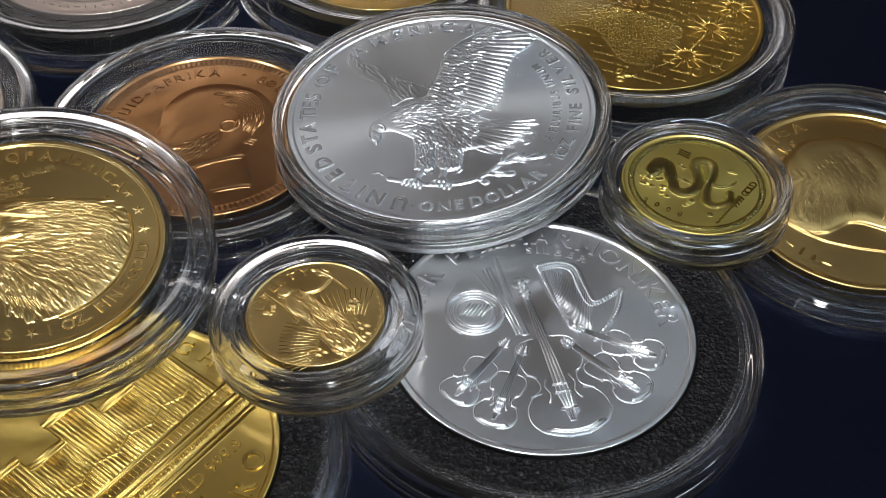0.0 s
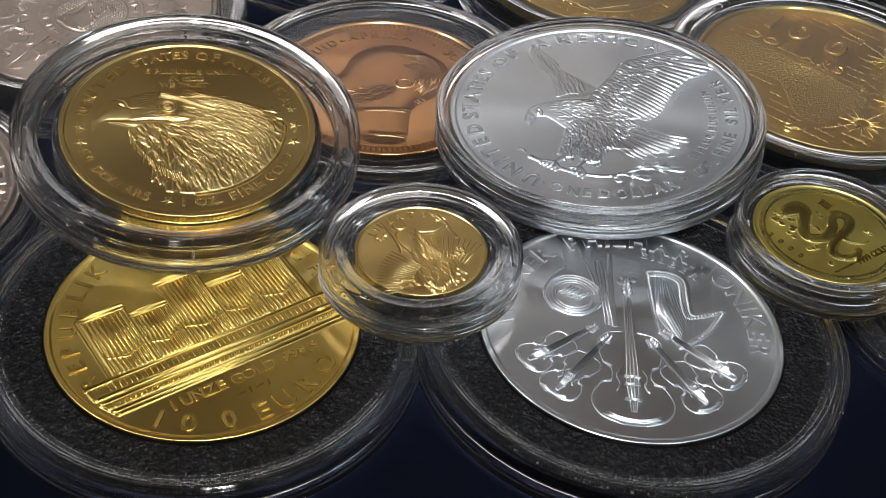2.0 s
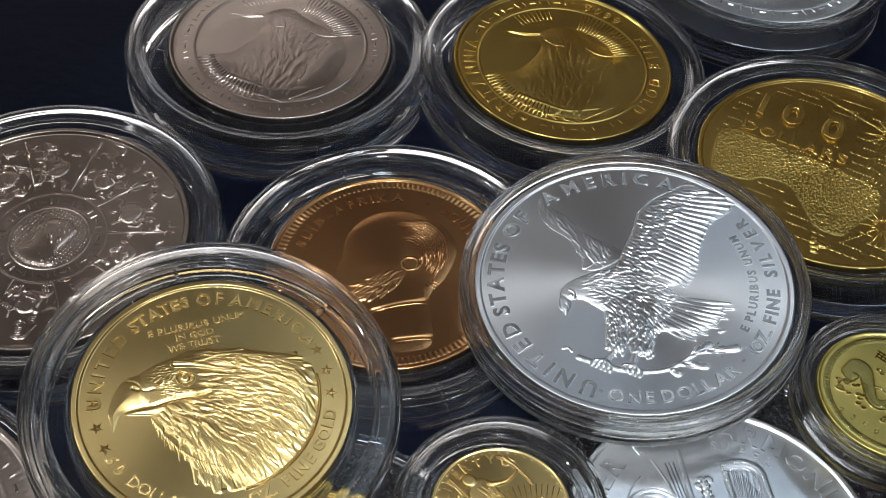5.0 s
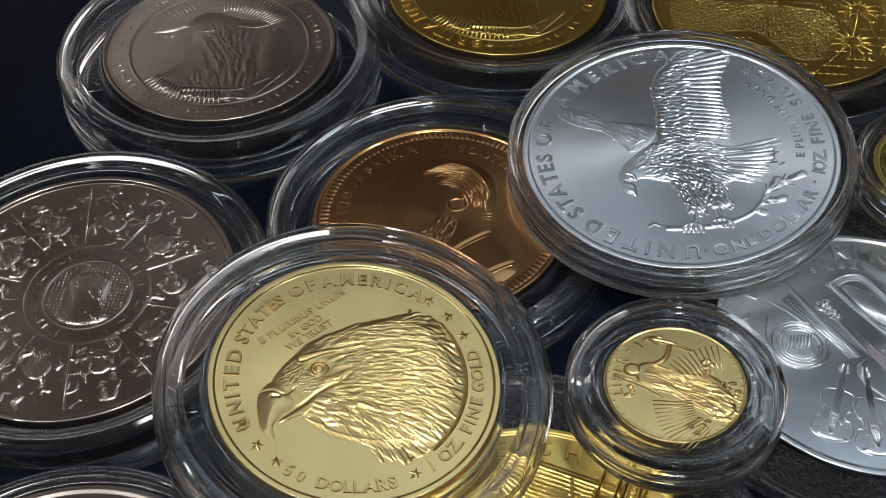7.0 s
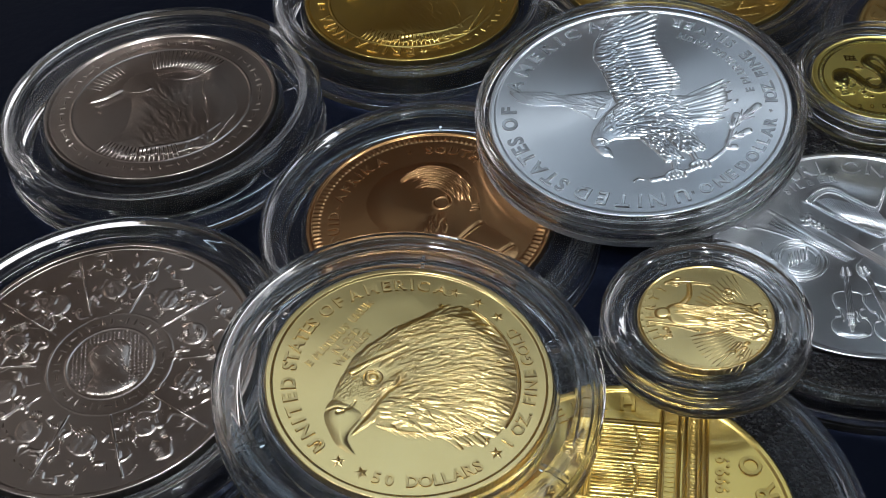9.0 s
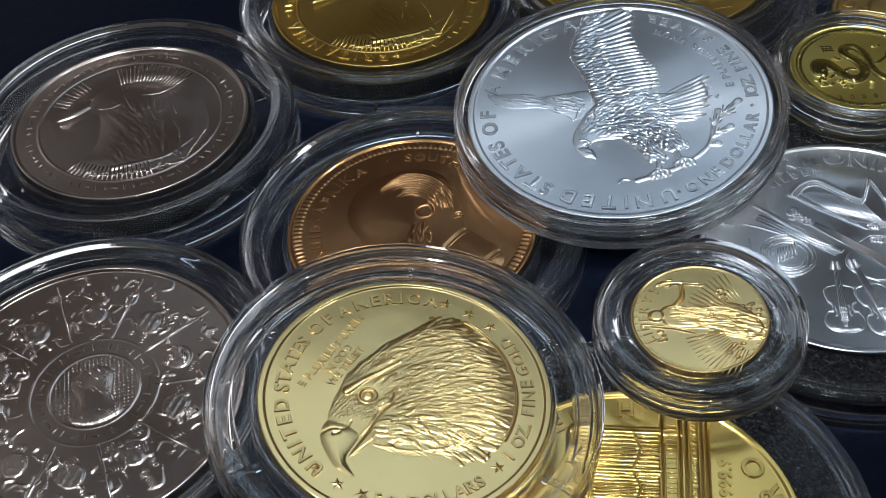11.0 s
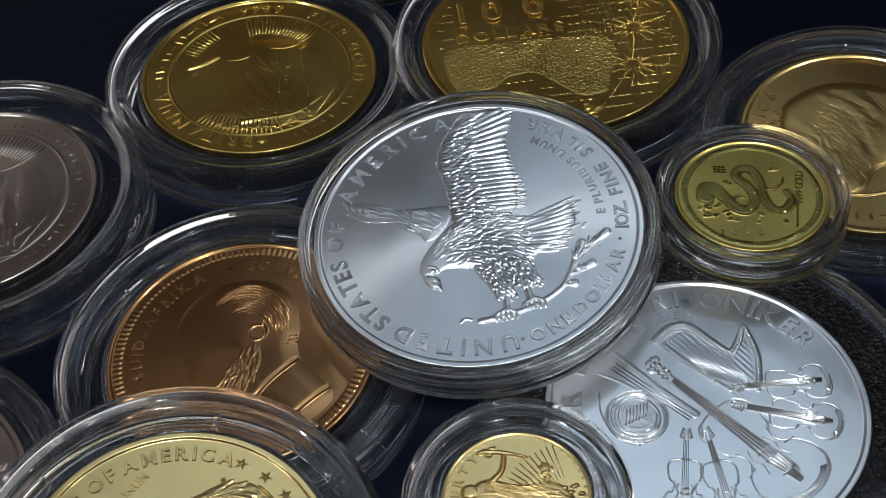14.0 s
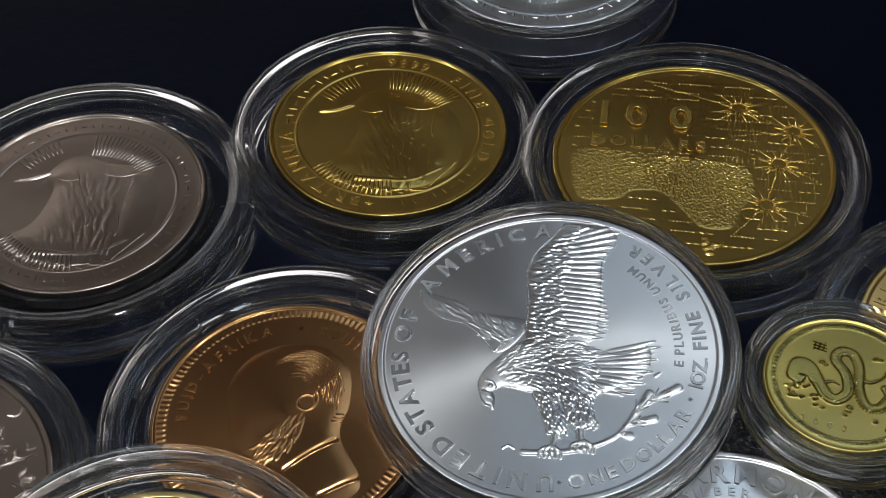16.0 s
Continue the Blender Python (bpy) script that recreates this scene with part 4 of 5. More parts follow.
def fiddle_outline(sx, sy, bx, by, w, k0):
    """The waisted outline of a string instrument's body."""
    e, at = fiddle_frame(sx, sy, bx, by)
    half = ((0.0, 0.10), (0.03, 0.30), (0.12, 0.40), (0.24, 0.39), (0.36, 0.34), (0.42, 0.25), (0.52, 0.25), (0.60, 0.40), (0.72, 0.49), (0.84, 0.48), (0.94, 0.36), (1.0, 0.12))
    side = [(k0 + (1 - k0) * u, v * w) for u, v in half]
    return [at(u, v) for u, v in side] + [at(u, -v) for u, v in side[::-1]]


def music_relief(r):
    x, y = r.x, r.y
    # harp: neck, column, sounding board and strings
    m = np.clip(r.inside([(-2.6, 9.2), (0.4, 10.8), (3.0, 8.0), (5.0, 6.6), (7.0, 9.0), (6.4, 1.2), (3.6, -0.6), (1.0, 3.0)]) / 0.2, 0, 1)
    r.lines(m, (x * 0.80 + y * 0.45) * 11, 0.06)
    m = r.stroke([(-3.4, 9.7), (-1.4, 11.2), (0.8, 11.2), (2.8, 8.6), (4.8, 6.6), (7.0, 9.6)], 1.1, 0.8, 0.22)
    r.lines(m, (x - y) * 8, 0.07)
    r.stroke([(7.2, 9.9), (7.6, 5.5), (6.4, 0.8)], 0.8, 0.6, 0.24)
    m = r.stroke([(-3.4, 9.8), (-1.2, 6.6), (0.6, 4.4), (3.2, 1.4)], 0.9, 0.5, 0.22)
    r.lines(m, (x + y * 0.7) * 9, 0.06)
    # long bass neck with its strings
    m = r.stroke([(-4.4, 5.9), (6.9, -9.9)], 0.9, 1.7, 0.26, 1, False)
    r.lines(m, (x * 0.81 + y * 0.58) * 22, 0.12)
    for k in range(4):
        r.disc(-4.9 + 0.7 * (k % 2), 6.5 - 0.9 * (k // 2) + 0.5 * (k % 2), 0.55, 0.45, 0.30)
    # the big body and four small ones beside it: low flat plates
    for (sx, sy), (bx, by), w, k0 in FIDDLES:
        o = fiddle_outline(sx, sy, bx, by, w, k0)
        r.rise(np.minimum(r.inside(o), 16.6 - np.hypot(x, y)), 0.13, 0.12, 0.15)
    # coiled horn
    for q, w in ((3.3, 0.3), (2.6, 0.4), (1.5, 0.35)):
        r.hoop(-8.2, -0.6, q, w, 0.24)
    m = r.disc(-8.2, -0.6, 2.4, 2.4, 0.12)
    r.lines(m * (np.sin(x * 3.2 + y) > -0.2), (x * 0.5 + y) * 12, 0.08)
    r.stroke([(-10.4, 1.2), (-8.4, -0.2), (-6.4, -1.8)], 0.8, 0.5, 0.26)
    m = r.stroke([(-8.8, 9.0), (-4.9, 3.2), (-1.6, -1.2)], 0.5, 1.1, 0.22)
    r.lines(m, (x * 0.55 - y * 0.83) * 5, 0.08)
    r.stroke([(-11.2, 6.2), (-8.4, 4.2), (-5.0, 1.0)], 0.25, 0.3, 0.18)
    r.h = 0.06 * np.tanh(r.h * 0.4 / 0.06)


def music_letters(t):
    inner = lambda pts: [(x, y) for x, y in pts if math.hypot(x, y) < 16.8]
    for (sx, sy), (bx, by), w, k0 in FIDDLES:
        e, at = fiddle_frame(sx, sy, bx, by)
        o = fiddle_outline(sx, sy, bx, by, w, k0)
        for half in (o[:12], o[12:][::-1]):
            rim = inner(smooth_path(half, n=4))
            if len(rim) > 2:
                t.ridge(rim, 0.26, 0.26, 0.10, False)
        u = lambda k: k0 + (1 - k0) * k
        # bright rims at the lower end, strings, bridge, tailpiece and sound holes
        for j in (0.86, 0.94, 1.02):
            t.ridge(inner([at(u(0.80 + 0.17 * j * math.cos(b)), 0.44 * w * j * math.sin(b)) for b in np.linspace(-0.95, 0.95, 9)]), 0.30, 0.30, 0.16, False)
        for j in (-1.5, -0.5, 0.5, 1.5):
            t.ridge([at(0.10, j * 0.16), at(u(0.58), j * 0.05 * w), at(u(0.86), j * 0.02 * w)], 0.10, 0.12, 0.24, False)
            t.ridge([at(0.0 + 0.03 * j, 0.5 + 0.1 * j), at(0.03 + 0.03 * j, 0.2)], 0.4, 0.3, 0.22, False)
            t.ridge([at(0.0 + 0.03 * j, -0.5 - 0.1 * j), at(0.03 + 0.03 * j, -0.2)], 0.4, 0.3, 0.22, False)
        for j in (0.50, 0.58, 0.74):
            t.ridge([at(u(j), -0.10 * w), at(u(j), 0.10 * w)], 0.3, 0.3, 0.26, False)
        for k in (-1, 1):
            t.ridge([at(u(0.42), 0.14 * w * k), at(u(0.50), 0.19 * w * k), at(u(0.58), 0.15 * w * k), at(u(0.66), 0.20 * w * k)], 0.2, 0.3, 0.12)
            t.ridge([at(u(0.40), 0.25 * w * k), at(u(0.36), 0.36 * w * k)], 0.3, 0.2, 0.2, False)
            t.ridge([at(u(0.56), 0.26 * w * k), at(u(0.58), 0.40 * w * k)], 0.3, 0.2, 0.2, False)
    # beads along the harp, strings, the coils of the horn
    for path in ([(-3.4, 9.7), (-1.4, 11.2), (0.8, 11.2), (2.8, 8.6), (4.8, 6.6), (7.0, 9.6)], [(-3.0, 9.0), (-1.2, 10.4), (0.6, 10.3), (2.3, 7.9), (4.5, 5.8), (6.6, 8.4)], [(7.4, 9.4), (7.6, 5.5), (6.4, 0.8)], [(-3.4, 9.4), (-1.2, 6.6), (0.6, 4.4), (3.2, 1.4)]):
        for x, y in smooth_path(path, n=9):
            t.ridge([(x - 0.12, y - 0.08), (x + 0.12, y + 0.08)], 0.24, 0.24, 0.14, False)
    for k in range(24):
        x = -1.6 + 0.36 * k
        t.ridge([(x * 0.80 - 1.0, 9.6 - 0.45 * max(0, x - 0.5)), (x * 0.55 + 2.2, 3.2 - 0.35 * x)], 0.10, 0.10, 0.08, False)
    for q in (3.5, 3.1, 2.6, 2.2):
        t.ridge([(-8.0 + q * math.cos(b), -0.4 + q * math.sin(b)) for b in np.linspace(0.3 * q, 5.6 + 0.3 * q, 30)], 0.2, 0.2, 0.12, False)
    for k in range(7):
        t.ridge([(-9.6 + 0.42 * k, -1.4 + 0.12 * k), (-9.0 + 0.42 * k, 0.6 + 0.12 * k)], 0.24, 0.2, 0.2, False)
    t.ridge([(-11.6, 3.4), (-11.9, 0.4), (-10.6, -3.0), (-8.4, -4.2)], 0.2, 0.3, 0.12)
    for k in (-0.35, 0.0, 0.35):
        t.ridge([(-9.2 + k, 6.9 + k), (-5.4 + k, 2.4 + k * 0.6), (-2.0 + k, -1.7 + k * 0.6)], 0.16, 0.2, 0.14, False)
    t.arc("WIENER", 15.4, 216, 168, 2.7)
    t.arc("PHILHARMONIKER", 15.4, 151, 27, 2.7)
    t.arc("SILBER", 13.1, 114, 84, 1.25)


def organ_relief(r):
    x, y = r.x, r.y
    c, s = math.cos(radians(73)), math.sin(radians(73))
    p, q = x * c + y * s, -x * s + y * c
    disc = 16.6 - np.hypot(x, y)

    def block(p0, p1, q0, q1, height, soft=0.25, frost=0.6):
        return r.rise(np.minimum(np.minimum(np.minimum(p - p0, p1 - p), np.minimum(q - q0, q1 - q)), disc), height, soft, frost)

    # stepped plinth, cornices, pipes in five bays
    for q0, q1, h in ((-8.3, -7.9, 0.34), (-7.7, -7.3, 0.28), (-7.2, -6.2, 0.16), (-6.1, -5.7, 0.30), (-5.3, -4.9, 0.26), (-4.9, -3.5, 0.12), (-3.4, -3.0, 0.30)):
        block(-16, 16, q0, q1, h, 0.18)
    m = block(-16, 16, -7.15, -6.25, 0.18)
    r.lines(m, p * 9 + 2 * np.sin(p * 3), 0.10)
    for p0, p1, top in ((-12.4, -7.4, 6.3), (-7.0, -2.8, 4.4), (-2.4, 2.4, 7.6), (2.8, 7.0, 4.4), (7.4, 12.4, 6.3)):
        m = block(p0, p1, -3.0, top, 0.16)
        r.lines(m, (p - p0) * 2 * np.pi / ((p1 - p0) / 9), 0.15)
        for k in (0, 1):
            block(p0 - 0.3, p1 + 0.3, top + 0.6 * k, top + 0.4 + 0.6 * k, 0.30 - 0.06 * k, 0.15)
        v = np.abs(p - (p0 + p1) / 2)
        r.rise(np.where((p > p0) & (p < p1), 0.16 - np.abs(q - (-0.9 + 0.35 * v)), -1), 0.36, 0.16)
        for e in (p0, p1):
            block(e - 0.22, e + 0.22, -3.2, top, 0.32, 0.15)
    for p0 in (-12.6, 12.6):
        block(p0 - 0.5, p0 + 0.5, -5.5, 7.0, 0.22, 0.2)


def organ_letters(t):
    c, s = math.cos(radians(73)), math.sin(radians(73))

    def put(text, p, q, size, length):
        t.line(text, p * c - q * s, p * s + q * c, 73, size, length)

    def rule(p0, q0, p1, q1, w, h):
        a, b = (p0 * c - q0 * s, p0 * s + q0 * c), (p1 * c - q1 * s, p1 * s + q1 * c)
        t.ridge([a, ((a[0] + b[0]) / 2, (a[1] + b[1]) / 2), b], w, w, h, False)

    for q0 in (-8.1, -7.5, -5.9, -5.1, -3.2):
        e = math.sqrt(16.2 ** 2 - q0 * q0)
        rule(-e, q0, e, q0, 0.32, 0.10)
    for p0, p1, top in ((-12.4, -7.4, 6.3), (-7.0, -2.8, 4.4), (-2.4, 2.4, 7.6), (2.8, 7.0, 4.4), (7.4, 12.4, 6.3)):
        for k in range(10):
            p = p0 + (p1 - p0) * (k + 0.5) / 10
            rule(p, -0.5 + 0.3 * abs(k - 4.5), p, top - 0.3, 0.2, 0.10)
            rule(p, -2.8, p, -1.2 + 0.3 * abs(k - 4.5), 0.16, 0.08)
        for k in (0.2, 0.8):
            rule(p0 - 0.2, top + k, p1 + 0.2, top + k, 0.25, 0.10)
    for k in range(44):
        p = -13.6 + 0.63 * k
        rule(p, -6.95, p + 0.25, -6.45, 0.25, 0.12)
        rule(p, -4.7, p, -3.7, 0.16, 0.10)
    put("1 UNZE GOLD 999.9", 0.2, -9.9, 1.75, 18.5)
    for k in range(4):
        t.bar((-1.6 + 1.1 * k) * c + 12.1 * s, (-1.6 + 1.1 * k) * s - 12.1 * c, 73 + (80 if k % 2 else 10), 1.0, 0.3)
    t.arc("100", 15.4, -62, -34, 2.6, False)
    t.arc("EURO", 15.4, -20, 16, 2.6, False)
    t.arc("REPUBLIK", 15.5, 262, 192, 2.2)
    t.arc("OSTERREICH", 15.5, 176, 76, 2.2)


def bust_relief(r):
    x, y = r.x, r.y
    r.x, r.y = x + 1.1, y - 0.7
    # a plain smooth bust with combed lines
    r.form([(-6.6, 0.4), (-6.8, 3.6), (-5.0, 7.2), (-1, 9.4), (4, 9.3), (7.4, 6.4), (8.3, 1.5), (7.8, -1.4), (8.4, -3.8), (11.3, -8), (11.0, -10.4), (7.0, -12.4), (2.2, -8.2), (-1.6, -7.0), (-3.9, -5.6), (-5.2, -4.2), (-5.6, -1.8)], 0.26, 2.4, 0.3)
    r.hoop(3.1, 1.2, 1.1, 0.5, 0.40)
    r.groove([(2.4, -8.0), (5.0, -5.4), (7.6, -3.4)], 0.5, 0.10)
    r.groove([(7.2, -10.8), (9.4, -9.2), (11.0, -8.2)], 0.5, 0.10)
    r.locks([(2.6, 0.0), (3.4, -1.6), (2.6, -4.4), (0.6, -6.8), (-1.6, -6.6), (-0.4, -3.6), (1.0, -1.2)], 0.6, lambda a, b: -118 + 6 * a, lambda a, b: 1.3, 0.5, 0.10, 61)
    r.x, r.y = x, y
    # toothed border
    R, A = np.hypot(x, y), np.arctan2(y, x)
    tooth = np.clip((R - 14.6) / 0.1, 0, 1) * np.clip((15.75 - R) / 0.1, 0, 1)
    r.lines(tooth, A * 130, 0.22)


def bust_letters(t):
    # combed strands over the top, edges of the collar
    g = np.random.RandomState(17)
    for k in range(30):
        u = k / 29
        r0, a0, a1 = 3.0 + 4.6 * u, g.uniform(95, 140) - 20 * (1 - u), g.uniform(-10, 30)
        t.ridge([(0.5 + 0.78 * r0 * math.cos(radians(a)), 2.3 + 0.95 * r0 * math.sin(radians(a))) for a in np.linspace(a0, a1, 8)], 0.10, 0.16, 0.03 + 0.02 * (k % 3), False)
    t.ridge([(1.4, 0.9), (2.3, 0.7), (3.0, 1.6), (2.8, 2.7), (1.9, 3.0)], 0.3, 0.2, 0.08)
    for k in range(3):
        t.ridge([(5.5 + 0.2 * k, -0.3 + 0.5 * k), (6.9, -0.2 + 0.5 * k)], 0.3, 0.3, 0.08, False)
    t.ridge([(1.6, -7.3), (4.1, -4.9), (6.7, -3.1)], 0.35, 0.3, 0.09)
    t.ridge([(6.5, -10.2), (8.6, -8.7), (10.2, -7.7)], 0.35, 0.3, 0.09)
    t.arc("SUID-AFRIKA", 12.8, 189, 114, 1.6)
    t.arc("SOUTH AFRICA", 12.8, 82, 8, 1.6)
    t.star(-1.0, 12.7, 0, 0.45, 6)


STARS = ((9.8, -7.7), (6.4, 11.1), (11.7, 0.3), (13.9, 7.0))
LAND = smooth_path([(-16.6, -4.2), (-15.2, -8.7), (-12, -9.0), (-9.6, -8.4), (-8.0, -6.9), (-4.3, -6.7), (-2.1, -8.8), (0.0, -11.3), (1.6, -12.7), (5.2, -12.3), (6.6, -8.7), (8.4, -5.1), (7.5, -0.8), (2.9, 0.2), (-4.8, 0.8), (-15.6, 1.0)], True)


def chart_relief(r):
    x, y = r.x, r.y
    land = r.inside(LAND)
    m = np.clip(land / 0.3, 0, 1)
    g = np.random.RandomState(2)
    grain = (np.sin(np.floor(x / 0.17) * 53.1 + np.floor(y / 0.17) * 91.7) * 4375.5) % 1
    thin = np.clip(0.75 + 0.5 * soft_noise(x, y, 0.5, 19) - np.clip(y + 2, 0, 3) * 0.12, 0.15, 1)
    r.h = r.h + m * 0.075 * grain ** 2 * (grain > 1 - thin)
    r.frost = np.maximum(r.frost, m * 1.4 * thin)
    stars = STARS
    for cx, cy in stars:
        r.rise(0.95 - np.hypot(x - cx, y - cy), 0.05, 0.1, 0.0)
    for k in range(9):
        r.disc(2.5 + g.uniform(-1, 1), -15.5 + g.uniform(-1.6, 1.6), 0.5, 0.4, 0.3, 0.3)


def chart_letters(t):
    # dotted rows and fine upright lines over the sea, rays and lines between the stars
    g = np.random.RandomState(12)
    for row in range(20):
        y0, slope = -17.4 + 1.84 * row + g.uniform(-0.2, 0.2), g.uniform(-0.03, 0.0)
        px = -18 + g.uniform(0, 2)
        while px < 18:
            dash = g.uniform() < 0.4
            n, e, pitch = (g.randint(2, 6), 0.36, 1.05) if dash else (g.randint(4, 11), 0.12, 0.48)
            for _ in range(n):
                py = y0 + slope * px
                words = (-14.0 < px < 1.4 and 4.8 < py < 11.2) or (-14.4 < px < 2.6 and 1.2 < py < 4.4)
                land = Relief(np.array([px]), np.array([py])).inside(LAND[::3])[0]
                if math.hypot(px, py) < 17.8 and land < -0.3 and not words and min(math.hypot(px - a, py - b) for a, b in STARS) > 1.4:
                    t.ridge([(px - e, py), (px + e, py)], 0.36, 0.36, 0.065, False)
                px += pitch
            px += g.uniform(0.6, 2.4)
    for k in range(26):
        px = 4.6 + 0.5 * k
        q = [(px + 0.4 * math.sin(b * 0.3 + k), b) for b in np.arange(-12, 16, 1.0) if math.hypot(px, b) < 17.2 and not (px < 9 and b < 0)]
        if len(q) > 2:
            t.ridge(q, 0.09, 0.09, 0.03, False)
    for cx, cy in STARS:
        for k in range(24):
            a, e = radians(15 * k + 4), (1.5, 3.4, 1.9, 2.6)[k % 4]
            t.ridge([(cx + 0.9 * math.cos(a), cy + 0.9 * math.sin(a)), (cx + e * math.cos(a), cy + e * math.sin(a))], 0.24, 0.08, 0.10, False)
    s0, s1, s2, s3 = STARS
    for (ax, ay), (bx, by) in ((s0, s2), (s2, s3), (s3, s1), (s1, (-6, 15)), (s0, (16, -9.4)), (s2, (17, -2.6)), (s2, (17, 2)), (s2, (4.4, 3.4)), (s1, (3, 8)), (s3, (17.2, 4.6)), (s3, (5, 5.2)), (s0, (5, -14)), ((5, -14), (2.2, -17))):
        n = int(math.hypot(bx - ax, by - ay) / 0.5)
        for k in range(2, n):
            u, w = k / n, (k + 0.6) / n
            t.ridge([(ax + (bx - ax) * u, ay + (by - ay) * u), (ax + (bx - ax) * w, ay + (by - ay) * w)], 0.24, 0.24, 0.05, False)
    t.line("100", -6.4, 8.1, 0, 5.6, 15.4)
    t.line("DOLLARS", -6.2, 2.7, 0, 2.6, 16.4)


def seated_relief(r):
    r.hoop(0, 0, 13.2, 0.3, 0.14)
    # plain smooth mass, one broad fold and a rounded side
    r.form([(-7.7, -8.5), (-5.1, -5.1), (-4.3, 1.0), (-6.0, 3.6), (-5.0, 6.6), (-2.6, 8.0), (1.6, 7.0), (6.5, 6.6), (10.1, 2.6), (11.0, -5.0), (7.9, -9.6), (3.5, -11.2), (-2.8, -10.6)], 0.24, 3.2, 0.35)
    r.form([(5.6, 5.0), (8.6, 3.4), (9.8, -1.0), (9.2, -6.0), (6.8, -6.4), (5.4, -2.0)], 0.30, 2.0, 0.4)
    r.stroke([(-10.4, 2.2), (-8, 2.8), (-5.9, 4.2)], 0.35, 0.3, 0.20)
    r.locks([(-5.6, -8.0), (-3.6, -4.6), (-3.0, 1.0), (-3.8, 5.0), (0.6, 5.6), (4.4, 5.0), (5.2, -1.0), (6.4, -7.4), (2.6, -9.8), (-2.6, -9.4)], 1.5, lambda a, b: -62 - 5 * a, lambda a, b: 3.2, 0.9, 0.05, 81, None, 0.3)
    r.stroke([(-2.8, -10.2), (1.0, -10.0), (5.0, -9.4), (8.6, -6.6)], 0.9, 0.5, 0.30, 0.4)
    r.beads(16.1, 110, 0.26, 0.10)


def seated_lines(t):
    # fans of rays on two sides of the mass, glinting hems
    for a0, a1, r0, r1, n in ((42, 98, 8.6, 12.6, 19), (226, 282, 10.4, 13.0, 19), (124, 152, 10.2, 12.6, 9)):
        for k in range(n):
            a = radians(a0 + (a1 - a0) * k / (n - 1))
            t.ridge([(r0 * math.cos(a), r0 * math.sin(a)), (r1 * math.cos(a), r1 * math.sin(a))], 0.16, 0.30, 0.10, False)
    for pts in ([(-10.1, 2.3), (-8.0, 3.2), (-5.9, 4.5)], [(-4.6, 3.3), (-2.8, 3.0), (-1.3, 3.6)], [(1.8, 4.9), (4.4, 4.7), (6.4, 5.8)], [(6.4, 3.4), (6.2, 1.2), (6.6, -0.6)], [(6.0, -2.2), (6.7, -4.2), (6.8, -6.1)], [(2.6, -2.0), (2.9, -3.6), (2.6, -5.0)]):
        t.ridge(pts, 0.12, 0.22, 0.07)
    g = np.random.RandomState(23)
    for k in range(26):
        u = k / 25
        px, py = -6.4 + 13.6 * u, -10.6 - 1.5 * math.sin(3.1 * u) + g.uniform(-0.4, 0.4)
        e, w = g.uniform(-0.4, 0.8), g.uniform(0.5, 1.3)
        t.ridge([(px, py), (px + w * 0.5, py + w * 0.3 * e), (px + w, py + w * 0.7 * e)], 0.12, 0.3, 0.12)
    for k in range(10):
        t.ridge([(7.6 + 0.3 * k, -10.2 + 0.5 * k), (8.0 + 0.3 * k, -9.5 + 0.5 * k)], 0.25, 0.15, 0.09, False)


def seated_letters(t):
    seated_lines(t)
    t.arc("BRITANNIA", 14.6, -98, -166, 2.0)
    t.arc("9999", 14.6, 97, 77, 1.9)
    t.arc("FINE", 14.6, 55, 30, 1.9)
    t.arc("GOLD", 14.6, 15, -13, 1.9)
    t.bars(14.6, 182, 112, 14, 1.2)
    t.bars(14.6, -24, -78, 10, 0.9)
    t.star(14.6 * math.cos(radians(-90)), 14.6 * math.sin(radians(-90)), 0, 0.7, 6)


def seated_bars(t):
    seated_lines(t)
    t.bars(14.6, 0, 352, 70, 0.9)


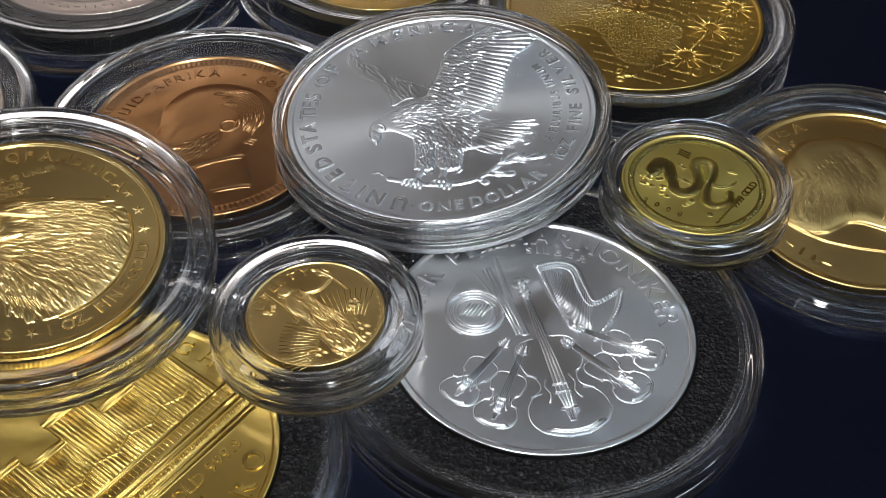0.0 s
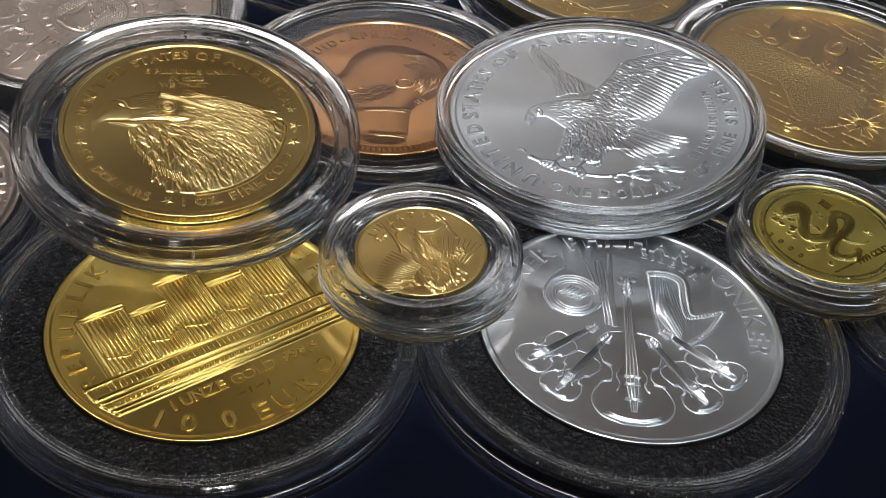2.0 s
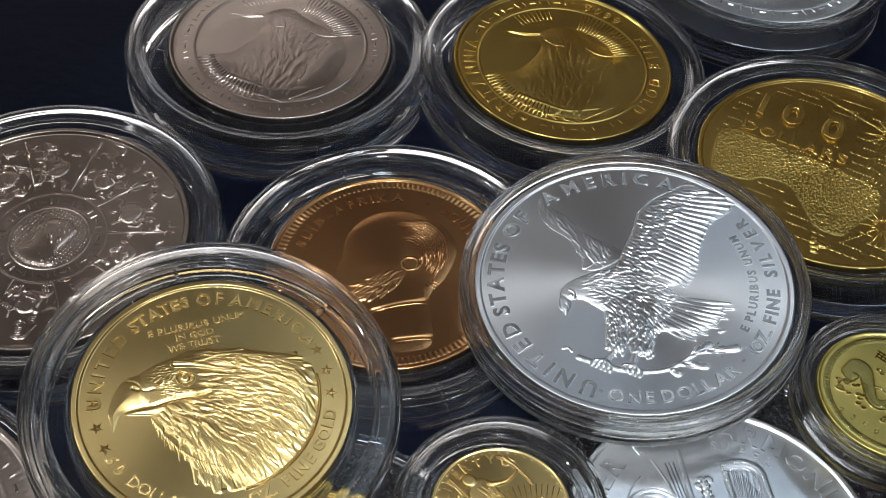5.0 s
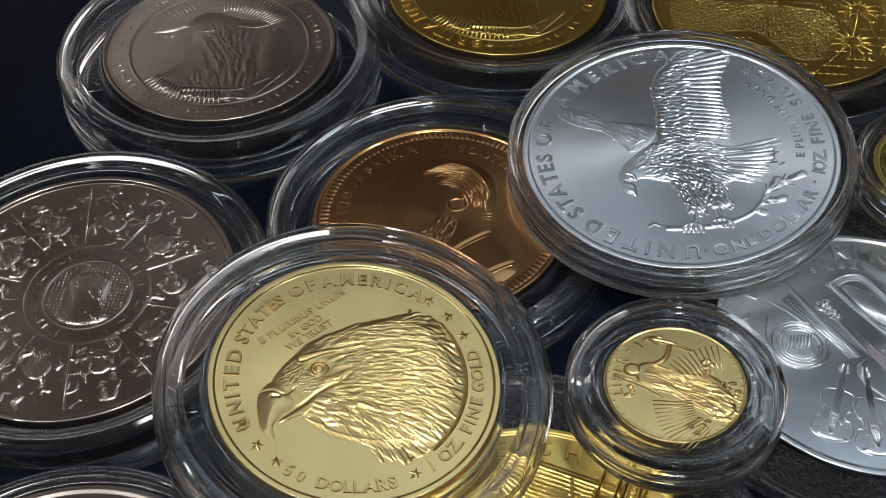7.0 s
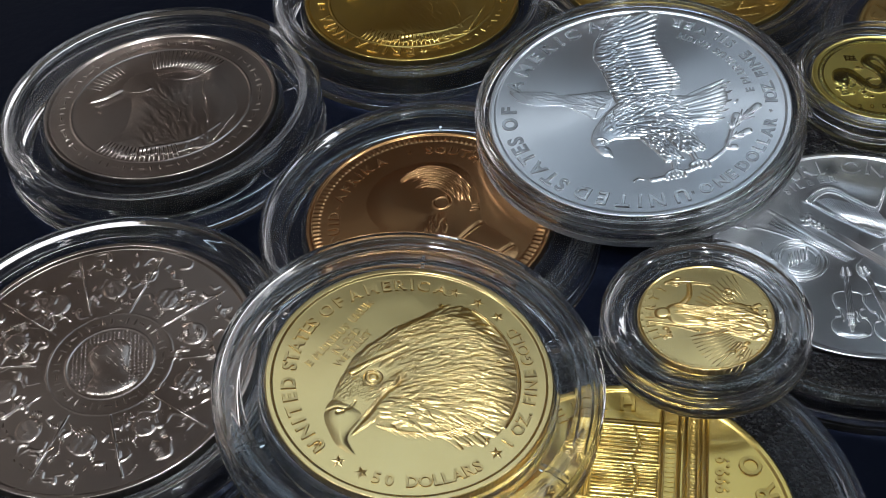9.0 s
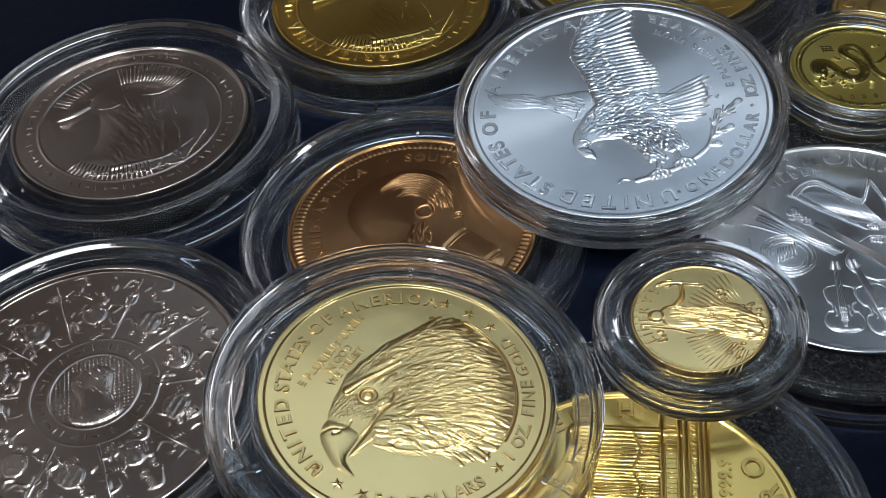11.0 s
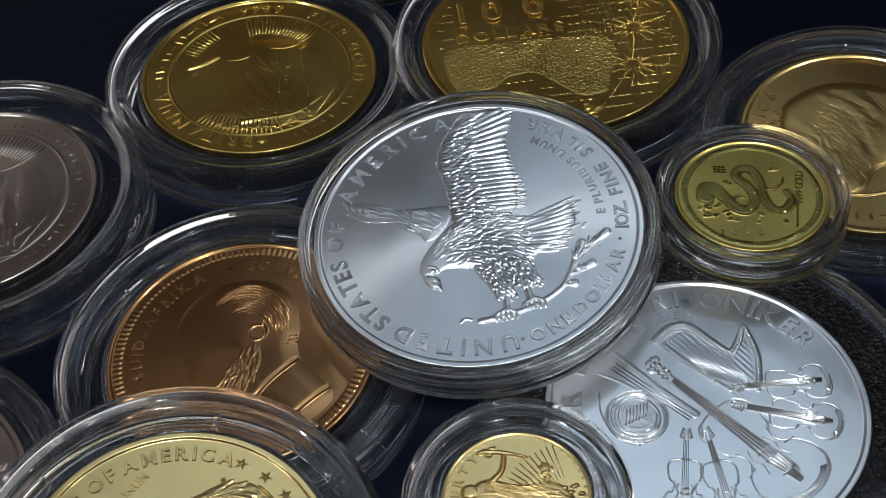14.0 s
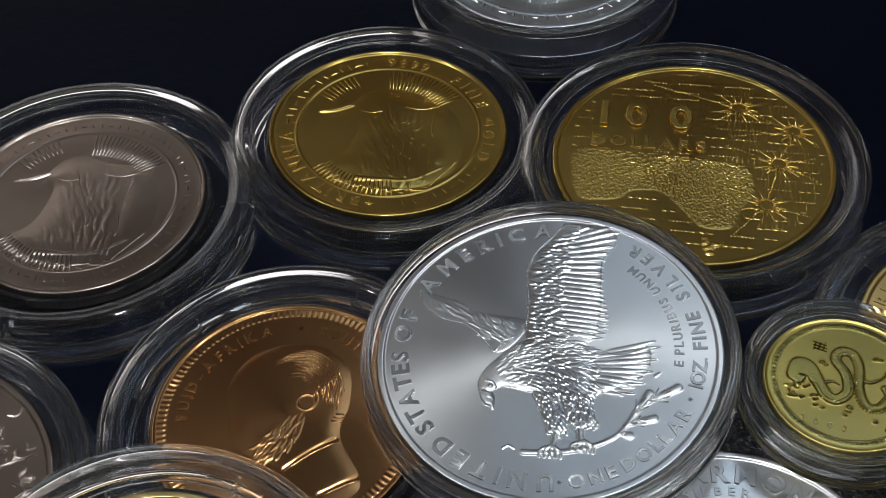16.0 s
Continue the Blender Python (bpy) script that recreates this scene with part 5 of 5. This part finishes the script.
def beasts_relief(r):
    x, y = r.x, r.y
    g = np.random.RandomState(21)
    cx, cy = 1.2, -0.3
    # ring of shields and tangled forms round a hatched medallion
    for i in range(10):
        a = 2 * math.pi * (i + 0.3) / 10
        for k in range(13):
            q, b = g.uniform(8.8, 17.0), a + g.uniform(-0.30, 0.30)
            px, py = cx * 0.5 + q * math.cos(b), cy * 0.5 + q * math.sin(b)
            e, w = g.uniform(0, 6.28), g.uniform(0.5, 1.3)
            r.stroke([(px, py), (px + w * math.cos(e), py + w * math.sin(e)), (px + w * 1.7 * math.cos(e + 0.7), py + w * 1.7 * math.sin(e + 0.7))], g.uniform(0.3, 0.7), 0.15, g.uniform(0.12, 0.34), 0.5)
        q = 11.6
        m = r.disc(q * math.cos(a), q * math.sin(a), 1.5, 1.7, 0.20, 0.4, 0.7)
        r.lines(m, 6 * x + 4 * y * (-1) ** i, 0.08)
        b = a + 0.31
        r.stroke([(8.0 * math.cos(b), 8.0 * math.sin(b)), (17.4 * math.cos(b), 17.4 * math.sin(b))], 0.3, 0.2, 0.14, 0.5, False)
    r.lines(np.clip((r.h - 0.05) * 8, 0, 1), 7 * x + 5 * y + 5 * soft_noise(x, y, 2.4, 40), 0.10)
    inner = np.hypot(x - cx, y - cy)
    r.h = np.where(inner < 7.7, 0, r.h)
    r.hoop(cx, cy, 7.6, 0.25, 0.10)
    r.hoop(cx, cy, 5.3, 0.3, 0.16)
    m = np.clip((5.1 - inner) / 0.2, 0, 1)
    r.lines(m, x * 13, 0.05)
    r.lines(m, y * 13, 0.05)
    r.h = r.h * 0.6
    r.form([(cx - 2.6, cy + 1.8), (cx, cy + 3.6), (cx + 2.4, cy + 2.4), (cx + 2.2, cy - 1), (cx + 3.2, cy - 3.6), (cx, cy - 4.8), (cx - 2.8, cy - 3.8), (cx - 1.8, cy - 1.4)], 0.36, 1.4, 0.6)


def beasts_letters(t):
    g = np.random.RandomState(33)
    for i in range(110):
        a, q = g.uniform(0, 6.28), g.uniform(8.6, 17.4)
        e, n, w = g.uniform(0, 6.28), g.randint(2, 6), g.uniform(0.3, 1.0)
        for k in range(n):
            px, py = q * math.cos(a) + 0.34 * k * math.sin(e), q * math.sin(a) - 0.34 * k * math.cos(e)
            t.ridge([(px, py), (px + w * 0.5 * math.cos(e), py + w * 0.5 * math.sin(e)), (px + w * math.cos(e + 0.3), py + w * math.sin(e + 0.3))], 0.14, 0.24, g.uniform(0.04, 0.10), False)
    for i in range(10):
        a = 2 * math.pi * (i + 0.3) / 10 + 0.31
        t.ridge([(8.4 * math.cos(a), 8.4 * math.sin(a)), (12.8 * math.cos(a), 12.8 * math.sin(a)), (17.2 * math.cos(a), 17.2 * math.sin(a))], 0.2, 0.3, 0.10, False)
    x, y = np.meshgrid(np.arange(-5, 5.1, 0.5), np.arange(-5, 5.1, 0.5))
    for px, py in zip(x.ravel(), y.ravel()):
        if math.hypot(px, py) < 5.0 and not (-2.6 < px < 2.4 and -4.4 < py < 3.4):
            t.ridge([(1.2 + px - 0.12, -0.3 + py), (1.2 + px + 0.12, -0.3 + py)], 0.26, 0.26, 0.10, False)
    for _ in range(22):
        px, py, e = 1.2 + g.uniform(-2, 2), g.uniform(-4, 3), g.uniform(0.4, 1.6)
        t.ridge([(px, py), (px + 0.4 * e, py - 0.5 * e)], 0.2, 0.2, 0.12, False)
    for i in range(40):
        a = 2 * math.pi * i / 40
        t.bar(1.2 + 6.45 * math.cos(a), -0.3 + 6.45 * math.sin(a), math.degrees(a) + (0 if i % 3 else 80), 0.9, 0.3)
    for i in range(90):
        a, q = i * 2.4, 8.6 + 8.2 * ((i * 37) % 90) / 90
        t.bar(q * math.cos(a), q * math.sin(a), i * 47, 0.4 + 0.2 * (i % 3), 0.2, 0.24)


def mound_relief(r):
    x, y = r.x, r.y
    # a broad plain hump over a ground line
    m = r.form([(-10.4, 3.4), (-8.4, 8.0), (-3, 10.6), (3, 10), (9, 6.4), (11, 0), (10, -6.4), (4, -5.2), (0, -5.4), (-2.8, -8.4), (-6.2, -9.2), (-9.4, -6.4), (-10.2, -1)], 0.60, 2.0, 0.7)
    r.lines(m, 1.4 * x + 0.8 * y + 3 * soft_noise(x, y, 0.6, 12), 0.06)
    m = r.form([(-10.2, -0.4), (-8.6, 1.6), (-5.2, 1.2), (-4.2, -3), (-5.6, -7.6), (-8.4, -7.2)], 0.66, 1.6, 0.8)
    r.lines(m, 5 * x + 3 * soft_noise(x, y, 1.4, 2), 0.08)
    r.stroke([(-12.4, -6.6), (-3, -9.6), (6, -8.6)], 0.3, 0.3, 0.3)


def mound_letters(t):
    t.plumes([(-9.4, 1.4), (-6.0, 6.4), (-1.0, 8.6), (3.0, 6.0), (2.0, 0.0), (-1.0, -5.0), (-4.0, -8.0), (-8.0, -6.4)], 1.0, lambda x, y: -62 + 3 * y, lambda x, y: 1.5, 0.4, 0.03, None, 42, "fade")
    for k in range(9):
        t.ridge([(3.0 + 0.7 * k, 8.4 - 0.5 * k), (4.2 + 0.6 * k, 3.0 - 0.6 * k), (3.6 + 0.5 * k, -4.0)], 0.15, 0.25, 0.05)
    t.ridge([(-12.0, -7.0), (-3, -9.9), (6, -8.9)], 0.4, 0.3, 0.12)
    t.arc("AMERICA", 14.2, 186, 134, 1.9)
    t.arc("DOLLARS", 11.9, 196, 146, 1.6)
    t.bars(13.6, 218, 262, 7, 1.5)


def fan_relief(r):
    r.rays(0, 2, 3.5, 14.6, 40, 150, 60, 0.12)
    r.hoop(0, 0, 15.2, 0.3, 0.16)
    m = r.form([(-5, -6), (-4, 3), (0, 6), (5, 3), (6, -6), (0, -9)], 0.4, 2.0)
    r.lines(m, r.x * 3 + soft_noise(r.x, r.y, 0.8, 3), 0.1)
    r.beads(17.4, 130, 0.42, 0.16)


def rough_relief(r):
    m = r.form([(-9, -6), (-8, 4), (0, 10), (8, 5), (10, -6), (0, -12)], 0.5, 2.0)
    r.lines(m, 3 * r.x + 4 * soft_noise(r.x, r.y, 1.0, 31), 0.25)
    r.hoop(0, 0, 15.6, 0.4, 0.2)
    r.rays(0, 0, 12, 15, 0, 359.9, 90, 0.12)


def fan_lines(t):
    for k in range(64):
        a = radians(30 + 128 * k / 63)
        t.ridge([(4.5 * math.cos(a), 2 + 4.5 * math.sin(a)), (12.4 * math.cos(a), 2 + 11.6 * math.sin(a))], 0.14, 0.34, 0.10, False)
    t.plumes([(-5, -6), (-4, 3), (0, 5), (5, 3), (6, -6), (0, -9)], 0.8, lambda x, y: -80 + 4 * x, lambda x, y: 1.6, 0.4, 0.10, None, 41, "fade")
    bars_round(t)


def bars_round(t):
    t.bars(16.4, 0, 354, 60, 1.3)


coin("bright satin silver coin with a winged relief and raised lettering", EAGLE, 20.3, SILVER, wings_relief, wings_letters, 2.9, 210, 860)
coin("pale gold coin with a plumed eagle head in high relief", HEAD, 16.1, GOLD_PALE, eagle_head_relief, eagle_head_letters, 2.8, 210, 800)
coin("small pale gold coin with a draped column and rays", SMALL, 7.9, GOLD_PALE, figure_relief, figure_letters, 1.4, 110, 460, 0.35, 0.1)
coin("small mirror gold coin with a polished coiled relief", DRAGON, 9.4, GOLD_MIRROR, coil_relief, coil_letters, 1.6, 110, 520, 0.45, 0.12)
coin("silver coin with raised musical instruments", PHIL_S, 18.3, SILVER_PROOF, music_relief, music_letters, 3.0, 170, 700)
coin("bright gold coin with a pipe organ relief", PHIL_G, 18.1, GOLD, organ_relief, organ_letters, 2.4, 150, 640)
coin("reddish gold coin with a plain bust and toothed border", KRU, 16.5, COPPER_GOLD, bust_relief, bust_letters, 2.6, 130, 780, 0.7, 0.2)
coin("deep gold coin with a frosted land shape, dashes and stars", SOUTH, 19.4, GOLD_DEEP, chart_relief, chart_letters, 2.4, 180, 760, 0.8, 0.3)
coin("deep gold coin with rays in an inner circle", BRIT_G, 17.1, GOLD_DEEP, seated_relief, seated_letters, 2.4, 120, 560, 0.7, 0.3)
coin("silver coin tinted by reflected brown, with rays in an inner circle", BRIT_S, 17.1, SILVER_WARM, seated_relief, seated_bars, 2.6, 120, 560, 0.7, 0.3)
coin("silver coin tinted by reflected brown, with a crowded relief round a medallion", BEASTS, 19.2, SILVER_WARM, beasts_relief, beasts_letters, 4.5, 150, 640, 0.9, 0.4)
coin("gold coin with a broad plain hump in relief", BUFF, 16.5, GOLD_BROWN, mound_relief, mound_letters, 2.4, 110, 480)
coin("dark silver coin with a fan of fine rays", REEDED, 19.0, SILVER_WARM, fan_relief, fan_lines, 2.8, 70, 360)
coin("silver coin in rough high relief", FAR, 18.9, SILVER, rough_relief, bars_round, 5.0, 70, 320)
